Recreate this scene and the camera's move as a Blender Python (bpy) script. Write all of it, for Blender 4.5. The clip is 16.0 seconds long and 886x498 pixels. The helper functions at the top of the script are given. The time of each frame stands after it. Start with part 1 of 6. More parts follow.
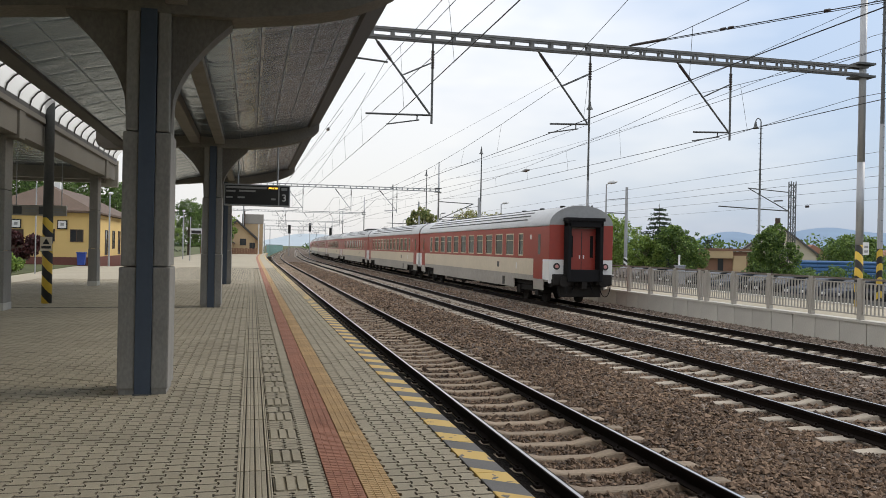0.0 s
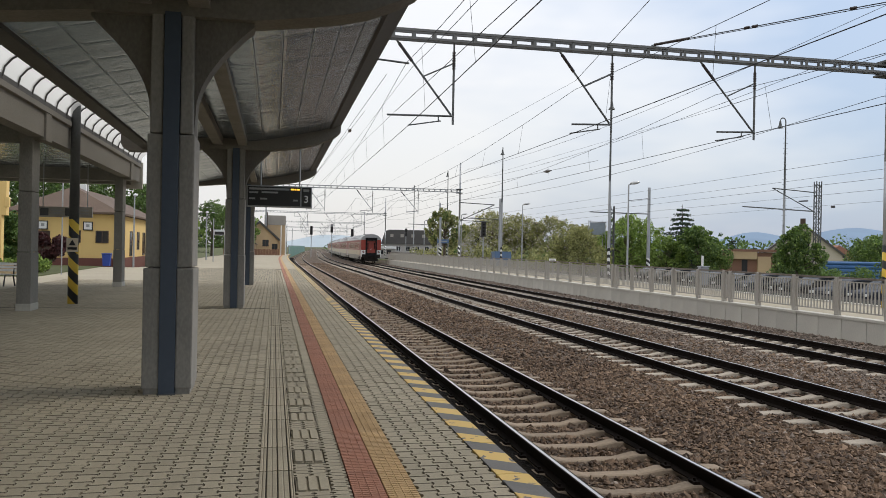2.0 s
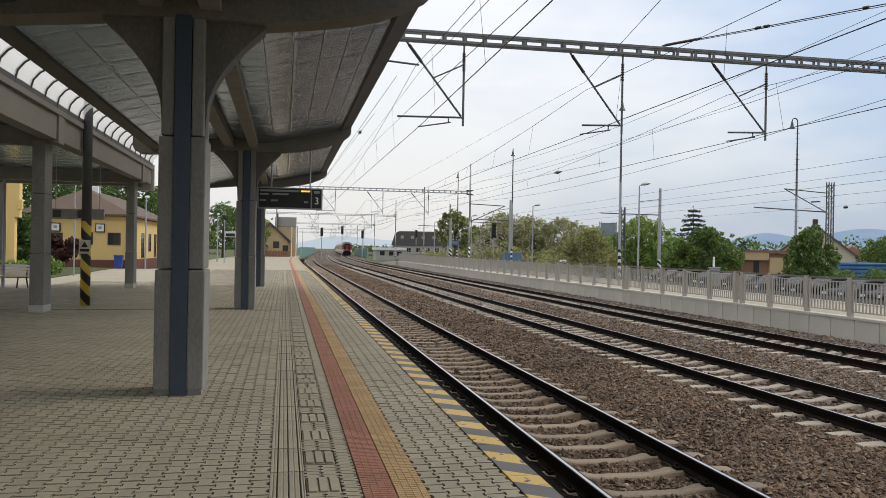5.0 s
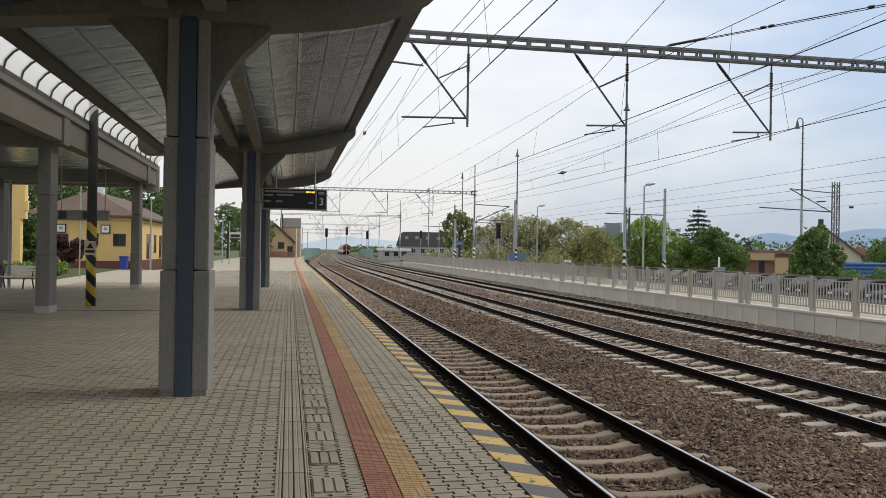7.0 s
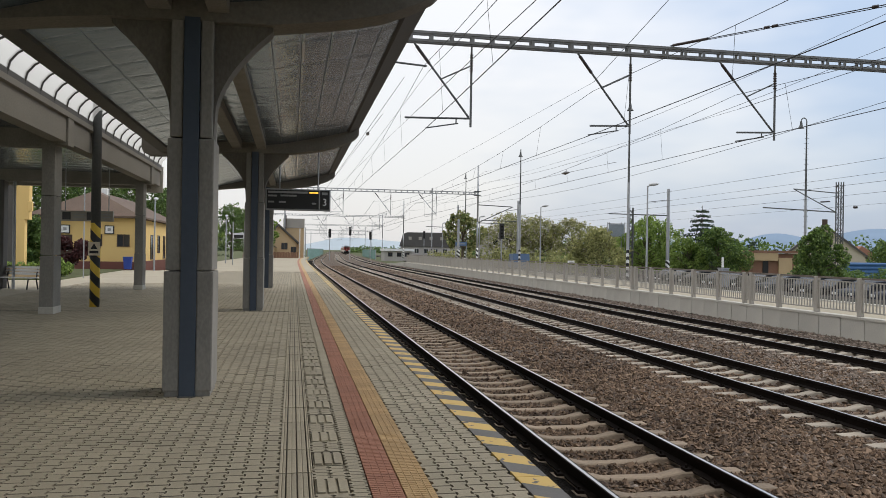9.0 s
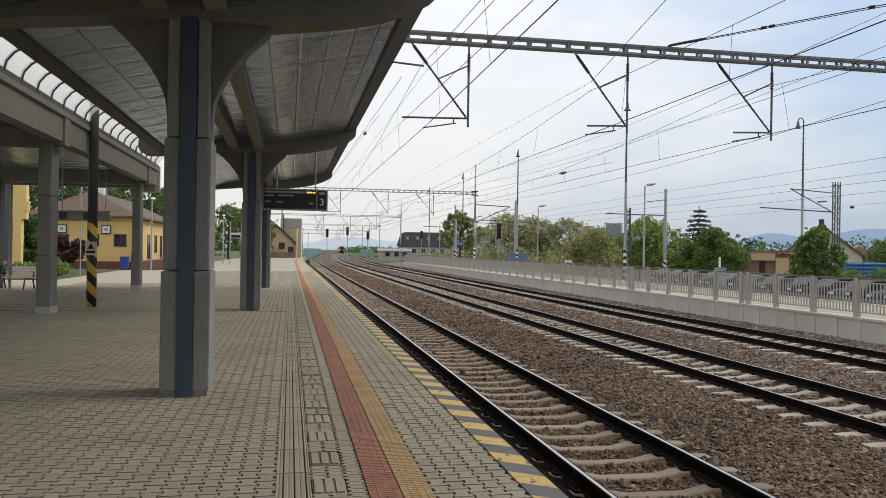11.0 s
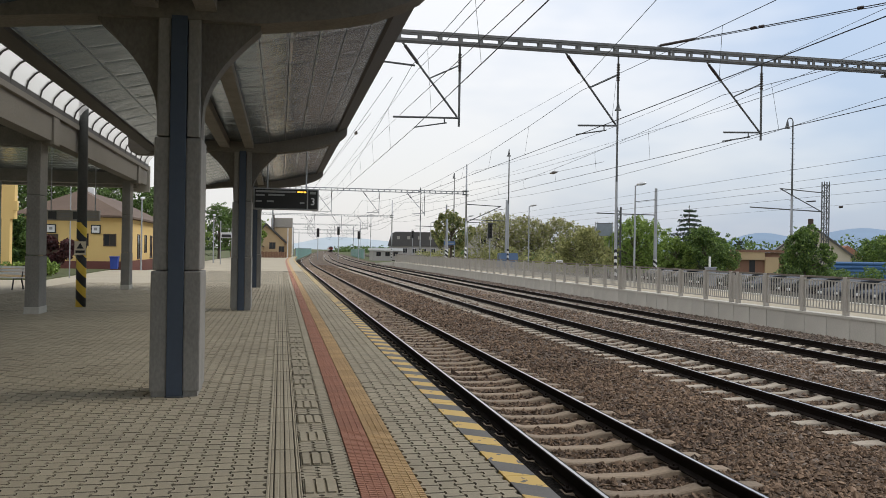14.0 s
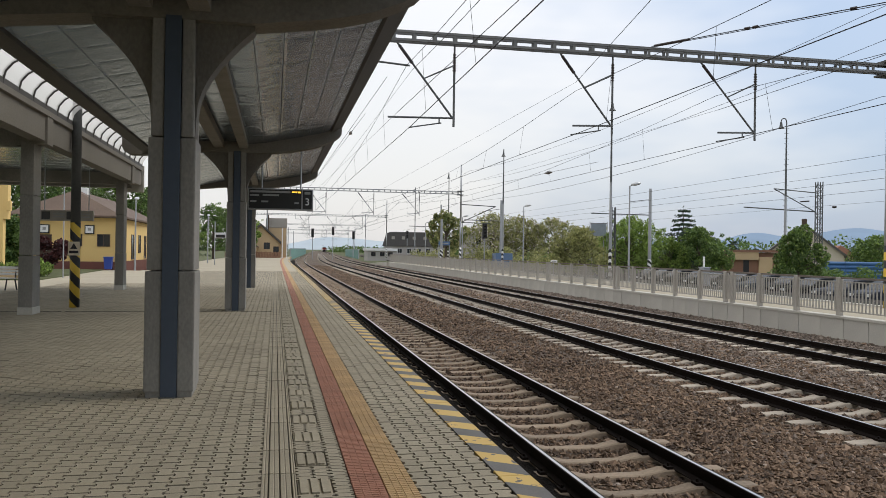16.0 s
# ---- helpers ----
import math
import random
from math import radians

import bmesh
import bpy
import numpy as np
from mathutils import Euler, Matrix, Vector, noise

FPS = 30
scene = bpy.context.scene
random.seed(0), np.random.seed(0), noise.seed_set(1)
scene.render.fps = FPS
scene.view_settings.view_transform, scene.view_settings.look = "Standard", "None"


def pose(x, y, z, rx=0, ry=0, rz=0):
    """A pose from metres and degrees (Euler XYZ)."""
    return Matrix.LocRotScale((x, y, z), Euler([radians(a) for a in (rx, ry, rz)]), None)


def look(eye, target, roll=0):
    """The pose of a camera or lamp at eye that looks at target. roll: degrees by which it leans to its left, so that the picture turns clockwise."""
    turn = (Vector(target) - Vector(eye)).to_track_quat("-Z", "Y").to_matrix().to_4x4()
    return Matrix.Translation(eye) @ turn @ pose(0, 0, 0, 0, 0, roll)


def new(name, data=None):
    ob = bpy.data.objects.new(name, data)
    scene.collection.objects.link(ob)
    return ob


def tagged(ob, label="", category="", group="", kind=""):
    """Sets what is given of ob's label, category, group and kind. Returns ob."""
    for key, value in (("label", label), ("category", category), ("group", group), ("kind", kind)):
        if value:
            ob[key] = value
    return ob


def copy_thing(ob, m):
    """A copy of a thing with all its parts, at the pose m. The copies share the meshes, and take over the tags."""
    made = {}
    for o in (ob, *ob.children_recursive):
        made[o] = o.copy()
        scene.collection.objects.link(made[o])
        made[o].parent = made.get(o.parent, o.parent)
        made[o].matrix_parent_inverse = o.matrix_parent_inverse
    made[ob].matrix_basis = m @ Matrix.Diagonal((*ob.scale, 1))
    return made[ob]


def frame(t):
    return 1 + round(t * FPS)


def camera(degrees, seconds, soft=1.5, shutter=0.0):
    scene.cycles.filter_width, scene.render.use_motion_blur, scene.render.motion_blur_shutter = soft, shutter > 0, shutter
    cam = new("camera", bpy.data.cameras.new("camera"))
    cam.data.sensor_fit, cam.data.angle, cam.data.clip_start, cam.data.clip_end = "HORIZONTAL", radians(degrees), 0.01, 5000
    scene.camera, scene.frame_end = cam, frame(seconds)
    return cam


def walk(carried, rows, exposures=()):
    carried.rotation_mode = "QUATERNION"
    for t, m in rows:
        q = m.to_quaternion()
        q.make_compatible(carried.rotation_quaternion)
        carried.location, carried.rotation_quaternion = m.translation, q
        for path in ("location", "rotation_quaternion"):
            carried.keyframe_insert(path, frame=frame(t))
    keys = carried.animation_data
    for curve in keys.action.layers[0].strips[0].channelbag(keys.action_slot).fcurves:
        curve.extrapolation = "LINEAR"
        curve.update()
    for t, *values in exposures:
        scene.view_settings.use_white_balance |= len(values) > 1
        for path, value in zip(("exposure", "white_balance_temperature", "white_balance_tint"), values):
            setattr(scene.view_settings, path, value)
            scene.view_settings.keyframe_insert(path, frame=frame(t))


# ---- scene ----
# ---- camera ----
EYE = (0.0, 0.0, 1.72)
TURNS = (
    (0, 89.954, -1.134, -13.249), (0.5, 89.950, -1.129, -12.678), (1, 89.932, -1.097, -12.229), (1.5, 89.979, -1.141, -12.024),
    (2, 89.990, -1.102, -11.746), (2.5, 90.006, -1.109, -11.556), (3, 90.018, -1.088, -11.415), (3.5, 90.040, -1.045, -11.291),
    (4, 90.053, -1.038, -11.186), (6.5, 90.102, -0.972, -10.793), (7, 90.109, -0.945, -10.698), (7.5, 90.121, -0.935, -10.621),
    (8, 90.136, -0.910, -10.558), (8.5, 90.139, -0.902, -10.502), (9, 90.139, -0.910, -10.467), (11.5, 90.130, -0.917, -10.745),
    (12, 90.134, -0.919, -10.846), (12.5, 90.129, -0.922, -10.955), (13, 90.126, -0.920, -11.070), (13.5, 90.117, -0.912, -11.195),
    (14, 90.112, -0.882, -11.282), (14.5, 90.130, -0.866, -11.365), (15, 90.129, -0.871, -11.435), (15.5, 90.122, -0.870, -11.532),
    (16, 90.127, -0.853, -11.654))
cam = camera(2 * math.degrees(math.atan(784 / 1440)), 16.0, 0.8)
walk(cam, [(t, pose(*EYE, rx, ry, rz)) for t, rx, ry, rz in TURNS], [(0, 0.11), (1, 0.06), (2, 0.04), (16, 0.04)])

# ---- light ----
SUN_UP, SUN_AZ = 42.0, 84.0      # degrees above the horizon, and from +y towards +x
world = bpy.data.worlds.new("overcast_sky")
scene.world = world
world.use_nodes = True
wn, wl = world.node_tree.nodes, world.node_tree.links
wn.clear()
w_out, w_bg, w_sky = wn.new("ShaderNodeOutputWorld"), wn.new("ShaderNodeBackground"), wn.new("ShaderNodeTexSky")
w_sky.sky_type, w_sky.sun_disc = "NISHITA", False
w_sky.sun_elevation, w_sky.sun_rotation = radians(SUN_UP), radians(SUN_AZ)
w_sky.air_density, w_sky.dust_density = 1.2, 2.0
w_co, w_map, w_noise, w_ramp = wn.new("ShaderNodeTexCoord"), wn.new("ShaderNodeMapping"), wn.new("ShaderNodeTexNoise"), wn.new("ShaderNodeValToRGB")
w_map.inputs["Scale"].default_value = (1.0, 1.0, 3.2)
w_noise.inputs["Scale"].default_value, w_noise.inputs["Detail"].default_value, w_noise.inputs["Roughness"].default_value = 1.25, 5.0, 0.55
w_map.inputs["Location"].default_value = (0.35, 0.0, 0.0)
w_ramp.color_ramp.elements[0].position, w_ramp.color_ramp.elements[0].color = 0.33, (3.75, 4.65, 6.15, 1)
w_ramp.color_ramp.elements[1].position, w_ramp.color_ramp.elements[1].color = 0.60, (7.8, 7.72, 7.78, 1)
w_mix = wn.new("ShaderNodeMix")
w_mix.data_type = "RGBA"
w_mix.inputs["Factor"].default_value = 0.78
wl.new(w_co.outputs["Generated"], w_map.inputs["Vector"])
wl.new(w_map.outputs["Vector"], w_noise.inputs["Vector"])
# the cloud cover is thinner towards one side
w_side, w_lean = wn.new("ShaderNodeSeparateXYZ"), wn.new("ShaderNodeMath")
w_lean.operation, w_lean.inputs[1].default_value = "MULTIPLY_ADD", -0.47
w_off = wn.new("ShaderNodeMath")
w_off.operation, w_off.inputs[1].default_value = "ADD", 0.135
wl.new(w_co.outputs["Generated"], w_side.inputs[0])
wl.new(w_side.outputs["X"], w_lean.inputs[0])
wl.new(w_noise.outputs["Fac"], w_lean.inputs[2])
wl.new(w_lean.outputs[0], w_off.inputs[0])
wl.new(w_off.outputs[0], w_ramp.inputs["Fac"])
wl.new(w_sky.outputs["Color"], w_mix.inputs["A"])
wl.new(w_ramp.outputs["Color"], w_mix.inputs["B"])
# an overcast sky grows brighter towards the zenith
w_sep, w_up, w_grow, w_mul = wn.new("ShaderNodeSeparateXYZ"), wn.new("ShaderNodeMath"), wn.new("ShaderNodeMath"), wn.new("ShaderNodeVectorMath")
w_up.operation, w_up.inputs[1].default_value = "MAXIMUM", 0.0
w_grow.operation, w_grow.inputs[1].default_value, w_grow.inputs[2].default_value = "MULTIPLY_ADD", 0.75, 1.04
w_mul.operation = "SCALE"
wl.new(w_co.outputs["Generated"], w_sep.inputs[0])
wl.new(w_sep.outputs["Z"], w_up.inputs[0])
wl.new(w_up.outputs[0], w_grow.inputs[0])
wl.new(w_mix.outputs["Result"], w_mul.inputs[0])
wl.new(w_grow.outputs[0], w_mul.inputs["Scale"])
wl.new(w_mul.outputs["Vector"], w_bg.inputs["Color"])
w_bg.inputs["Strength"].default_value = 0.111
wl.new(w_bg.outputs["Background"], w_out.inputs["Surface"])

sun = new("sun", bpy.data.lights.new("sun", "SUN"))
sun.data.energy, sun.data.angle, sun.data.color = 1.5, radians(30), (1.0, 0.93, 0.82)
az, up = radians(SUN_AZ), radians(SUN_UP)
sun.matrix_basis = look((0, 0, 60), (-math.sin(az) * math.cos(up), -math.cos(az) * math.cos(up), 60 - math.sin(up)))


# ---- materials ----
def material(name, colour, rough=0.7, metal=0.0, vary=0.18, grain=40.0, stain=1.5, bump=0.15, depth=0.01, tint=None, island=0.0, objvary=0.0, spec=0.5, stretch=(1, 1, 1)):
    """Principled material: colour with fine grain, broad stains and relief."""
    m = bpy.data.materials.new(name)
    m.use_nodes = True
    n, l = m.node_tree.nodes, m.node_tree.links
    b = n["Principled BSDF"]
    b.inputs["Roughness"].default_value, b.inputs["Metallic"].default_value = rough, metal
    b.inputs["Specular IOR Level"].default_value = spec
    co, mp = n.new("ShaderNodeTexCoord"), n.new("ShaderNodeMapping")
    mp.inputs["Scale"].default_value = stretch
    l.new(co.outputs["Object"], mp.inputs["Vector"])
    fine, broad = n.new("ShaderNodeTexNoise"), n.new("ShaderNodeTexNoise")
    fine.inputs["Scale"].default_value, fine.inputs["Detail"].default_value = grain, 4
    broad.inputs["Scale"].default_value, broad.inputs["Detail"].default_value = stain, 5
    for q in (fine, broad):
        l.new(mp.outputs["Vector"], q.inputs["Vector"])
    add = n.new("ShaderNodeMath")
    add.operation = "ADD"
    l.new(fine.outputs["Fac"], add.inputs[0])
    l.new(broad.outputs["Fac"], add.inputs[1])
    last = add.outputs[0]
    if island or objvary:
        src = n.new("ShaderNodeNewGeometry").outputs["Random Per Island"] if island else n.new("ShaderNodeObjectInfo").outputs["Random"]
        k = n.new("ShaderNodeMath")
        k.operation = "MULTIPLY_ADD"
        l.new(src, k.inputs[0])
        k.inputs[1].default_value = island or objvary
        l.new(last, k.inputs[2])
        s = n.new("ShaderNodeMath")
        s.operation = "SUBTRACT"
        l.new(k.outputs[0], s.inputs[0])
        s.inputs[1].default_value = (island or objvary) / 2
        last = s.outputs[0]
    ramp = n.new("ShaderNodeValToRGB")
    e = ramp.color_ramp.elements
    dark = [c * (1 - vary) for c in colour]
    light = [min(1, c * (1 + vary)) for c in (tint or colour)]
    e[0].position, e[0].color = 0.25, (*dark, 1)
    e[1].position, e[1].color = 0.75, (*light, 1)
    half = n.new("ShaderNodeMath")
    half.operation = "MULTIPLY"
    half.inputs[1].default_value = 0.5
    l.new(last, half.inputs[0])
    l.new(half.outputs[0], ramp.inputs["Fac"])
    l.new(ramp.outputs["Color"], b.inputs["Base Color"])
    if bump:
        bp = n.new("ShaderNodeBump")
        bp.inputs["Strength"].default_value, bp.inputs["Distance"].default_value = bump, depth
        l.new(fine.outputs["Fac"], bp.inputs["Height"])
        l.new(bp.outputs["Normal"], b.inputs["Normal"])
    return m


def glow(name, colour, strength):
    m = bpy.data.materials.new(name)
    m.use_nodes = True
    b = m.node_tree.nodes["Principled BSDF"]
    b.inputs["Base Color"].default_value = (*colour, 1)
    b.inputs["Emission Color"].default_value, b.inputs["Emission Strength"].default_value = (*colour, 1), strength
    return m


def glass(name, colour, rough=0.05):
    m = bpy.data.materials.new(name)
    m.use_nodes = True
    b = m.node_tree.nodes["Principled BSDF"]
    b.inputs["Base Color"].default_value, b.inputs["Roughness"].default_value = (*colour, 1), rough
    b.inputs["IOR"].default_value = 1.5
    return m


def stripes(name, first, second, period, slant, axis="Y", share=0.5, worn=0.35, shift=0.0):
    """Slanted painted stripes, chipped here and there, on object coordinates."""
    m = material(name, second, 0.65, 0, 0.25, 60, 2.0, 0.2, 0.004)
    n, l = m.node_tree.nodes, m.node_tree.links
    b = n["Principled BSDF"]
    base = b.inputs["Base Color"].links[0].from_socket
    co, sep = n.new("ShaderNodeTexCoord"), n.new("ShaderNodeSeparateXYZ")
    l.new(co.outputs["Object"], sep.inputs[0])
    k = n.new("ShaderNodeMath")
    k.operation, k.inputs[1].default_value = "MULTIPLY", slant
    l.new(sep.outputs["X"], k.inputs[0])
    s = n.new("ShaderNodeMath")
    s.operation = "ADD"
    l.new(k.outputs[0], s.inputs[0])
    l.new(sep.outputs[axis], s.inputs[1])
    w = n.new("ShaderNodeMath")
    w.operation, w.inputs[1].default_value, w.inputs[2].default_value = "MULTIPLY_ADD", 1 / period, -shift / period
    l.new(s.outputs[0], w.inputs[0])
    fr = n.new("ShaderNodeMath")
    fr.operation = "FRACT"
    l.new(w.outputs[0], fr.inputs[0])
    lt = n.new("ShaderNodeMath")
    lt.operation, lt.inputs[1].default_value = "LESS_THAN", share
    l.new(fr.outputs[0], lt.inputs[0])
    chip, gate = n.new("ShaderNodeTexNoise"), n.new("ShaderNodeMath")
    chip.inputs["Scale"].default_value, chip.inputs["Detail"].default_value = 9.0, 8
    gate.operation, gate.inputs[1].default_value = "GREATER_THAN", worn
    l.new(co.outputs["Object"], chip.inputs["Vector"])
    l.new(chip.outputs["Fac"], gate.inputs[0])
    both = n.new("ShaderNodeMath")
    both.operation = "MULTIPLY"
    l.new(lt.outputs[0], both.inputs[0])
    l.new(gate.outputs[0], both.inputs[1])
    mix = n.new("ShaderNodeMix")
    mix.data_type = "RGBA"
    l.new(both.outputs[0], mix.inputs["Factor"])
    l.new(base, mix.inputs["A"])
    mix.inputs["B"].default_value = (*first, 1)
    l.new(mix.outputs["Result"], b.inputs["Base Color"])
    return m


CONCRETE = material("weathered_concrete", (0.225, 0.212, 0.188), 0.88, 0, 0.30, 30, 1.8, 0.25, 0.006, stretch=(1.2, 1.2, 0.6))
# brackets take a darker concrete tone than the shafts
CONCRETE_BRACKET = material("grimy_dark_concrete", (0.145, 0.132, 0.112), 0.9, 0, 0.35, 30, 1.8, 0.3, 0.006, stretch=(1.2, 1.2, 0.6))
# cross beams take a darker concrete tone than the columns
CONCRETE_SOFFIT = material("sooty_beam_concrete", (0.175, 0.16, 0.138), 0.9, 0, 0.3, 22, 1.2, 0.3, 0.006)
CONCRETE_PALE = material("pale_precast_concrete", (0.485, 0.462, 0.405), 0.85, 0, 0.16, 25, 0.7, 0.2, 0.005, objvary=0.35)
CONCRETE_BEAM = material("streaked_beam_concrete", (0.225, 0.208, 0.18), 0.85, 0, 0.2, 25, 0.8, 0.2, 0.005, stretch=(1, 0.6, 1))
RAIL_BROWN = material("weathered_brown_handrail", (0.17, 0.14, 0.11), 0.6, 0, 0.2, 20, 1.0, 0.1, 0.003)
RAILING_PAINT = material("pale_grey_railing_paint", (0.37, 0.345, 0.300), 0.6, 0, 0.12, 20, 1.0, 0.1, 0.003)
SLATE_BLUE = material("slate_blue_painted_steel", (0.045, 0.062, 0.088), 0.5, 0, 0.15, 12, 0.8, 0.05, 0.003)
# the blue in this base colour stands in for reflected sky
CEILING_METAL = material("aluminium_ceiling_panel", (0.31, 0.395, 0.50), 0.20, 0.85, 0.16, 2.2, 0.9, 0.5, 0.05, objvary=0.3)
FASCIA_DARK = material("dark_fascia", (0.075, 0.07, 0.065), 0.6, 0, 0.2, 12, 0.8, 0.1, 0.005)
PAVER = material("grey_green_paver", (0.297, 0.258, 0.182), 0.92, 0, 0.26, 55, 0.6, 0.5, 0.003, island=0.28)
PAVER_PIECE = material("grey_green_paver_single", (0.297, 0.258, 0.182), 0.92, 0, 0.26, 55, 0.6, 0.5, 0.003, objvary=0.28)
JOINT = material("sandy_joint", (0.085, 0.073, 0.055), 0.95, 0, 0.25, 50, 0.8, 0.3, 0.004)
PAVER_SIDE = material("grimy_paver_side", (0.195, 0.168, 0.122), 0.95, 0, 0.25, 50, 0.8, 0.3, 0.004)
RED_PAVER = material("red_tactile_paver", (0.30, 0.135, 0.082), 0.85, 0, 0.3, 60, 0.8, 0.3, 0.003, objvary=0.4)
OCHRE_PAVER = material("ochre_tactile_paver", (0.40, 0.262, 0.12), 0.85, 0, 0.3, 60, 0.8, 0.3, 0.003, objvary=0.4)
EDGE_STRIPE = stripes("warning_stripe_paint", (0.56, 0.375, 0.10), (0.105, 0.098, 0.088), 0.626, 0.75, "Y", 0.50, 0.36, 0.237)
ASPHALT = material("dark_asphalt", (0.042, 0.04, 0.035), 0.95, 0, 0.6, 30, 0.9, 0.6, 0.01, spec=0.1)
BALLAST_BLACK = material("oily_black_ballast", (0.014, 0.012, 0.010), 0.95, 0, 0.8, 22, 1.2, 1.0, 0.08, spec=0.05)
BALLAST = material("brown_ballast_bed", (0.095, 0.067, 0.045), 0.95, 0, 0.55, 22, 0.5, 1.0, 0.05)
BALLAST_GREY = material("grey_ballast_bed", (0.052, 0.046, 0.039), 0.95, 0, 0.6, 22, 0.5, 1.0, 0.05, spec=0.1)
STONE = material("ballast_stone", (0.090, 0.056, 0.035), 0.92, 0, 0.5, 45, 0.6, 0.3, 0.005, tint=(0.165, 0.110, 0.070), island=0.95)
STONE_GREY = material("grey_ballast_stone", (0.145, 0.112, 0.088), 0.92, 0, 0.45, 45, 0.6, 0.3, 0.005, tint=(0.222, 0.178, 0.142), island=0.8)
SLEEPER = material("rust_stained_sleeper", (0.25, 0.192, 0.133), 0.92, 0, 0.35, 25, 2.0, 0.35, 0.006, objvary=0.6)
SLEEPER_PALE = material("pale_concrete_sleeper", (0.33, 0.285, 0.225), 0.92, 0, 0.3, 25, 2.0, 0.35, 0.006, objvary=0.5)
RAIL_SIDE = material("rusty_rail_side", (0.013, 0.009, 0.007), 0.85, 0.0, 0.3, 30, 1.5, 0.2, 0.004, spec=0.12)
RAIL_TOP = material("polished_rail_head", (0.55, 0.54, 0.53), 0.35, 0.9, 0.1, 60, 1.0, 0.0)
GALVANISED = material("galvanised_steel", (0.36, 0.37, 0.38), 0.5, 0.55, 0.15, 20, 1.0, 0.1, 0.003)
DARK_STEEL = material("dark_weathered_steel", (0.10, 0.105, 0.105), 0.6, 0.35, 0.25, 20, 1.0, 0.15, 0.003)
PORTAL_STEEL = material("grey_painted_portal_steel", (0.155, 0.155, 0.15), 0.6, 0.3, 0.2, 20, 1.0, 0.15, 0.003)
WIRE = material("oxidised_copper_wire", (0.035, 0.037, 0.04), 0.6, 0.5, 0.1, 10, 1.0, 0.0)
INSULATOR = material("brown_insulator", (0.03, 0.02, 0.018), 0.3, 0, 0.1, 10, 1.0, 0.0)
POLE_STRIPE = stripes("black_yellow_pole_bands", (0.62, 0.42, 0.05), (0.02, 0.02, 0.02), 0.56, 1.1, "Z", 0.5, 0.25)
POLE_WHITE = stripes("black_white_pole_bands", (0.7, 0.7, 0.68), (0.02, 0.02, 0.02), 0.5, 0.8, "Z", 0.5, 0.25)
COACH_RED = material("coach_red_paint", (0.285, 0.036, 0.022), 0.38, 0, 0.12, 6, 0.5, 0.03, 0.003)
COACH_WHITE = material("coach_cream_paint", (0.60, 0.52, 0.39), 0.42, 0, 0.10, 6, 0.5, 0.03, 0.003)
COACH_GREY = material("coach_grey_skirt", (0.33, 0.305, 0.265), 0.5, 0, 0.22, 6, 0.5, 0.05, 0.003)
COACH_ROOF = material("coach_roof_paint", (0.52, 0.53, 0.53), 0.4, 0.2, 0.12, 6, 0.6, 0.05, 0.004)
END_GREY = material("grey_coach_end", (0.27, 0.275, 0.275), 0.5, 0, 0.15, 6, 0.6, 0.05, 0.004)
RUBBER = material("black_rubber", (0.010, 0.010, 0.011), 0.8, 0, 0.15, 20, 1.0, 0.1, 0.003, spec=0.2)
UNDERFRAME = material("grimy_underframe", (0.022, 0.02, 0.018), 0.85, 0.0, 0.3, 20, 1.5, 0.2, 0.004, spec=0.2)
# reflected sky is put into the glass as a paler base colour
COACH_GLASS = glass("tinted_coach_glass", (0.15, 0.145, 0.135), 0.10)
BLACK = material("black_enamel", (0.012, 0.012, 0.013), 0.35, 0, 0.1, 10, 1.0, 0.0)
WHITE = material("white_paint", (0.74, 0.74, 0.72), 0.5, 0, 0.06, 12, 1.0, 0.05, 0.002)
WHITE_LETTER = material("white_letter", (0.85, 0.85, 0.85), 0.5, 0, 0.02, 12, 1.0, 0.0)
GREY_TEXT = material("grey_unlit_text", (0.30, 0.30, 0.29), 0.5, 0, 0.05, 12, 1.0, 0.0)
AMBER = glow("amber_display", (1.0, 0.55, 0.06), 1.3)
YELLOW_WALL = material("yellow_plaster", (0.70, 0.49, 0.19), 0.85, 0, 0.08, 30, 0.5, 0.15, 0.004)
PLINTH = material("maroon_plinth", (0.16, 0.06, 0.045), 0.8, 0, 0.2, 20, 1.0, 0.2, 0.004)
ROOF_TILE = material("brown_roof_tile", (0.115, 0.078, 0.055), 0.85, 0, 0.25, 9, 0.6, 0.5, 0.03)
ROOF_RED = material("red_roof_tile", (0.26, 0.12, 0.075), 0.85, 0, 0.25, 9, 0.6, 0.5, 0.03)
WINDOW_DARK = glass("dark_window_glass", (0.03, 0.033, 0.037), 0.06)
BROWN_FRAME = material("brown_timber_frame", (0.06, 0.035, 0.022), 0.6, 0, 0.2, 20, 1.0, 0.1, 0.003)
RENDER_GREY = material("grey_render", (0.38, 0.36, 0.33), 0.9, 0, 0.12, 20, 0.4, 0.15, 0.004)
PALE_WALL = material("pale_beige_plaster", (0.46, 0.415, 0.33), 0.9, 0, 0.12, 20, 0.4, 0.15, 0.004)
OCHRE_WALL = material("ochre_render", (0.49, 0.36, 0.21), 0.9, 0, 0.15, 20, 0.5, 0.15, 0.004)
BROWN_WALL = material("brown_brick_render", (0.24, 0.13, 0.085), 0.9, 0, 0.2, 20, 0.5, 0.15, 0.004)
BLUE_SHEET = material("blue_corrugated_sheet", (0.045, 0.125, 0.28), 0.5, 0.1, 0.15, 10, 0.6, 0.05, 0.003)
BLUE_GREY = material("faded_blue_paint", (0.10, 0.17, 0.29), 0.5, 0.1, 0.2, 10, 0.6, 0.05, 0.003)
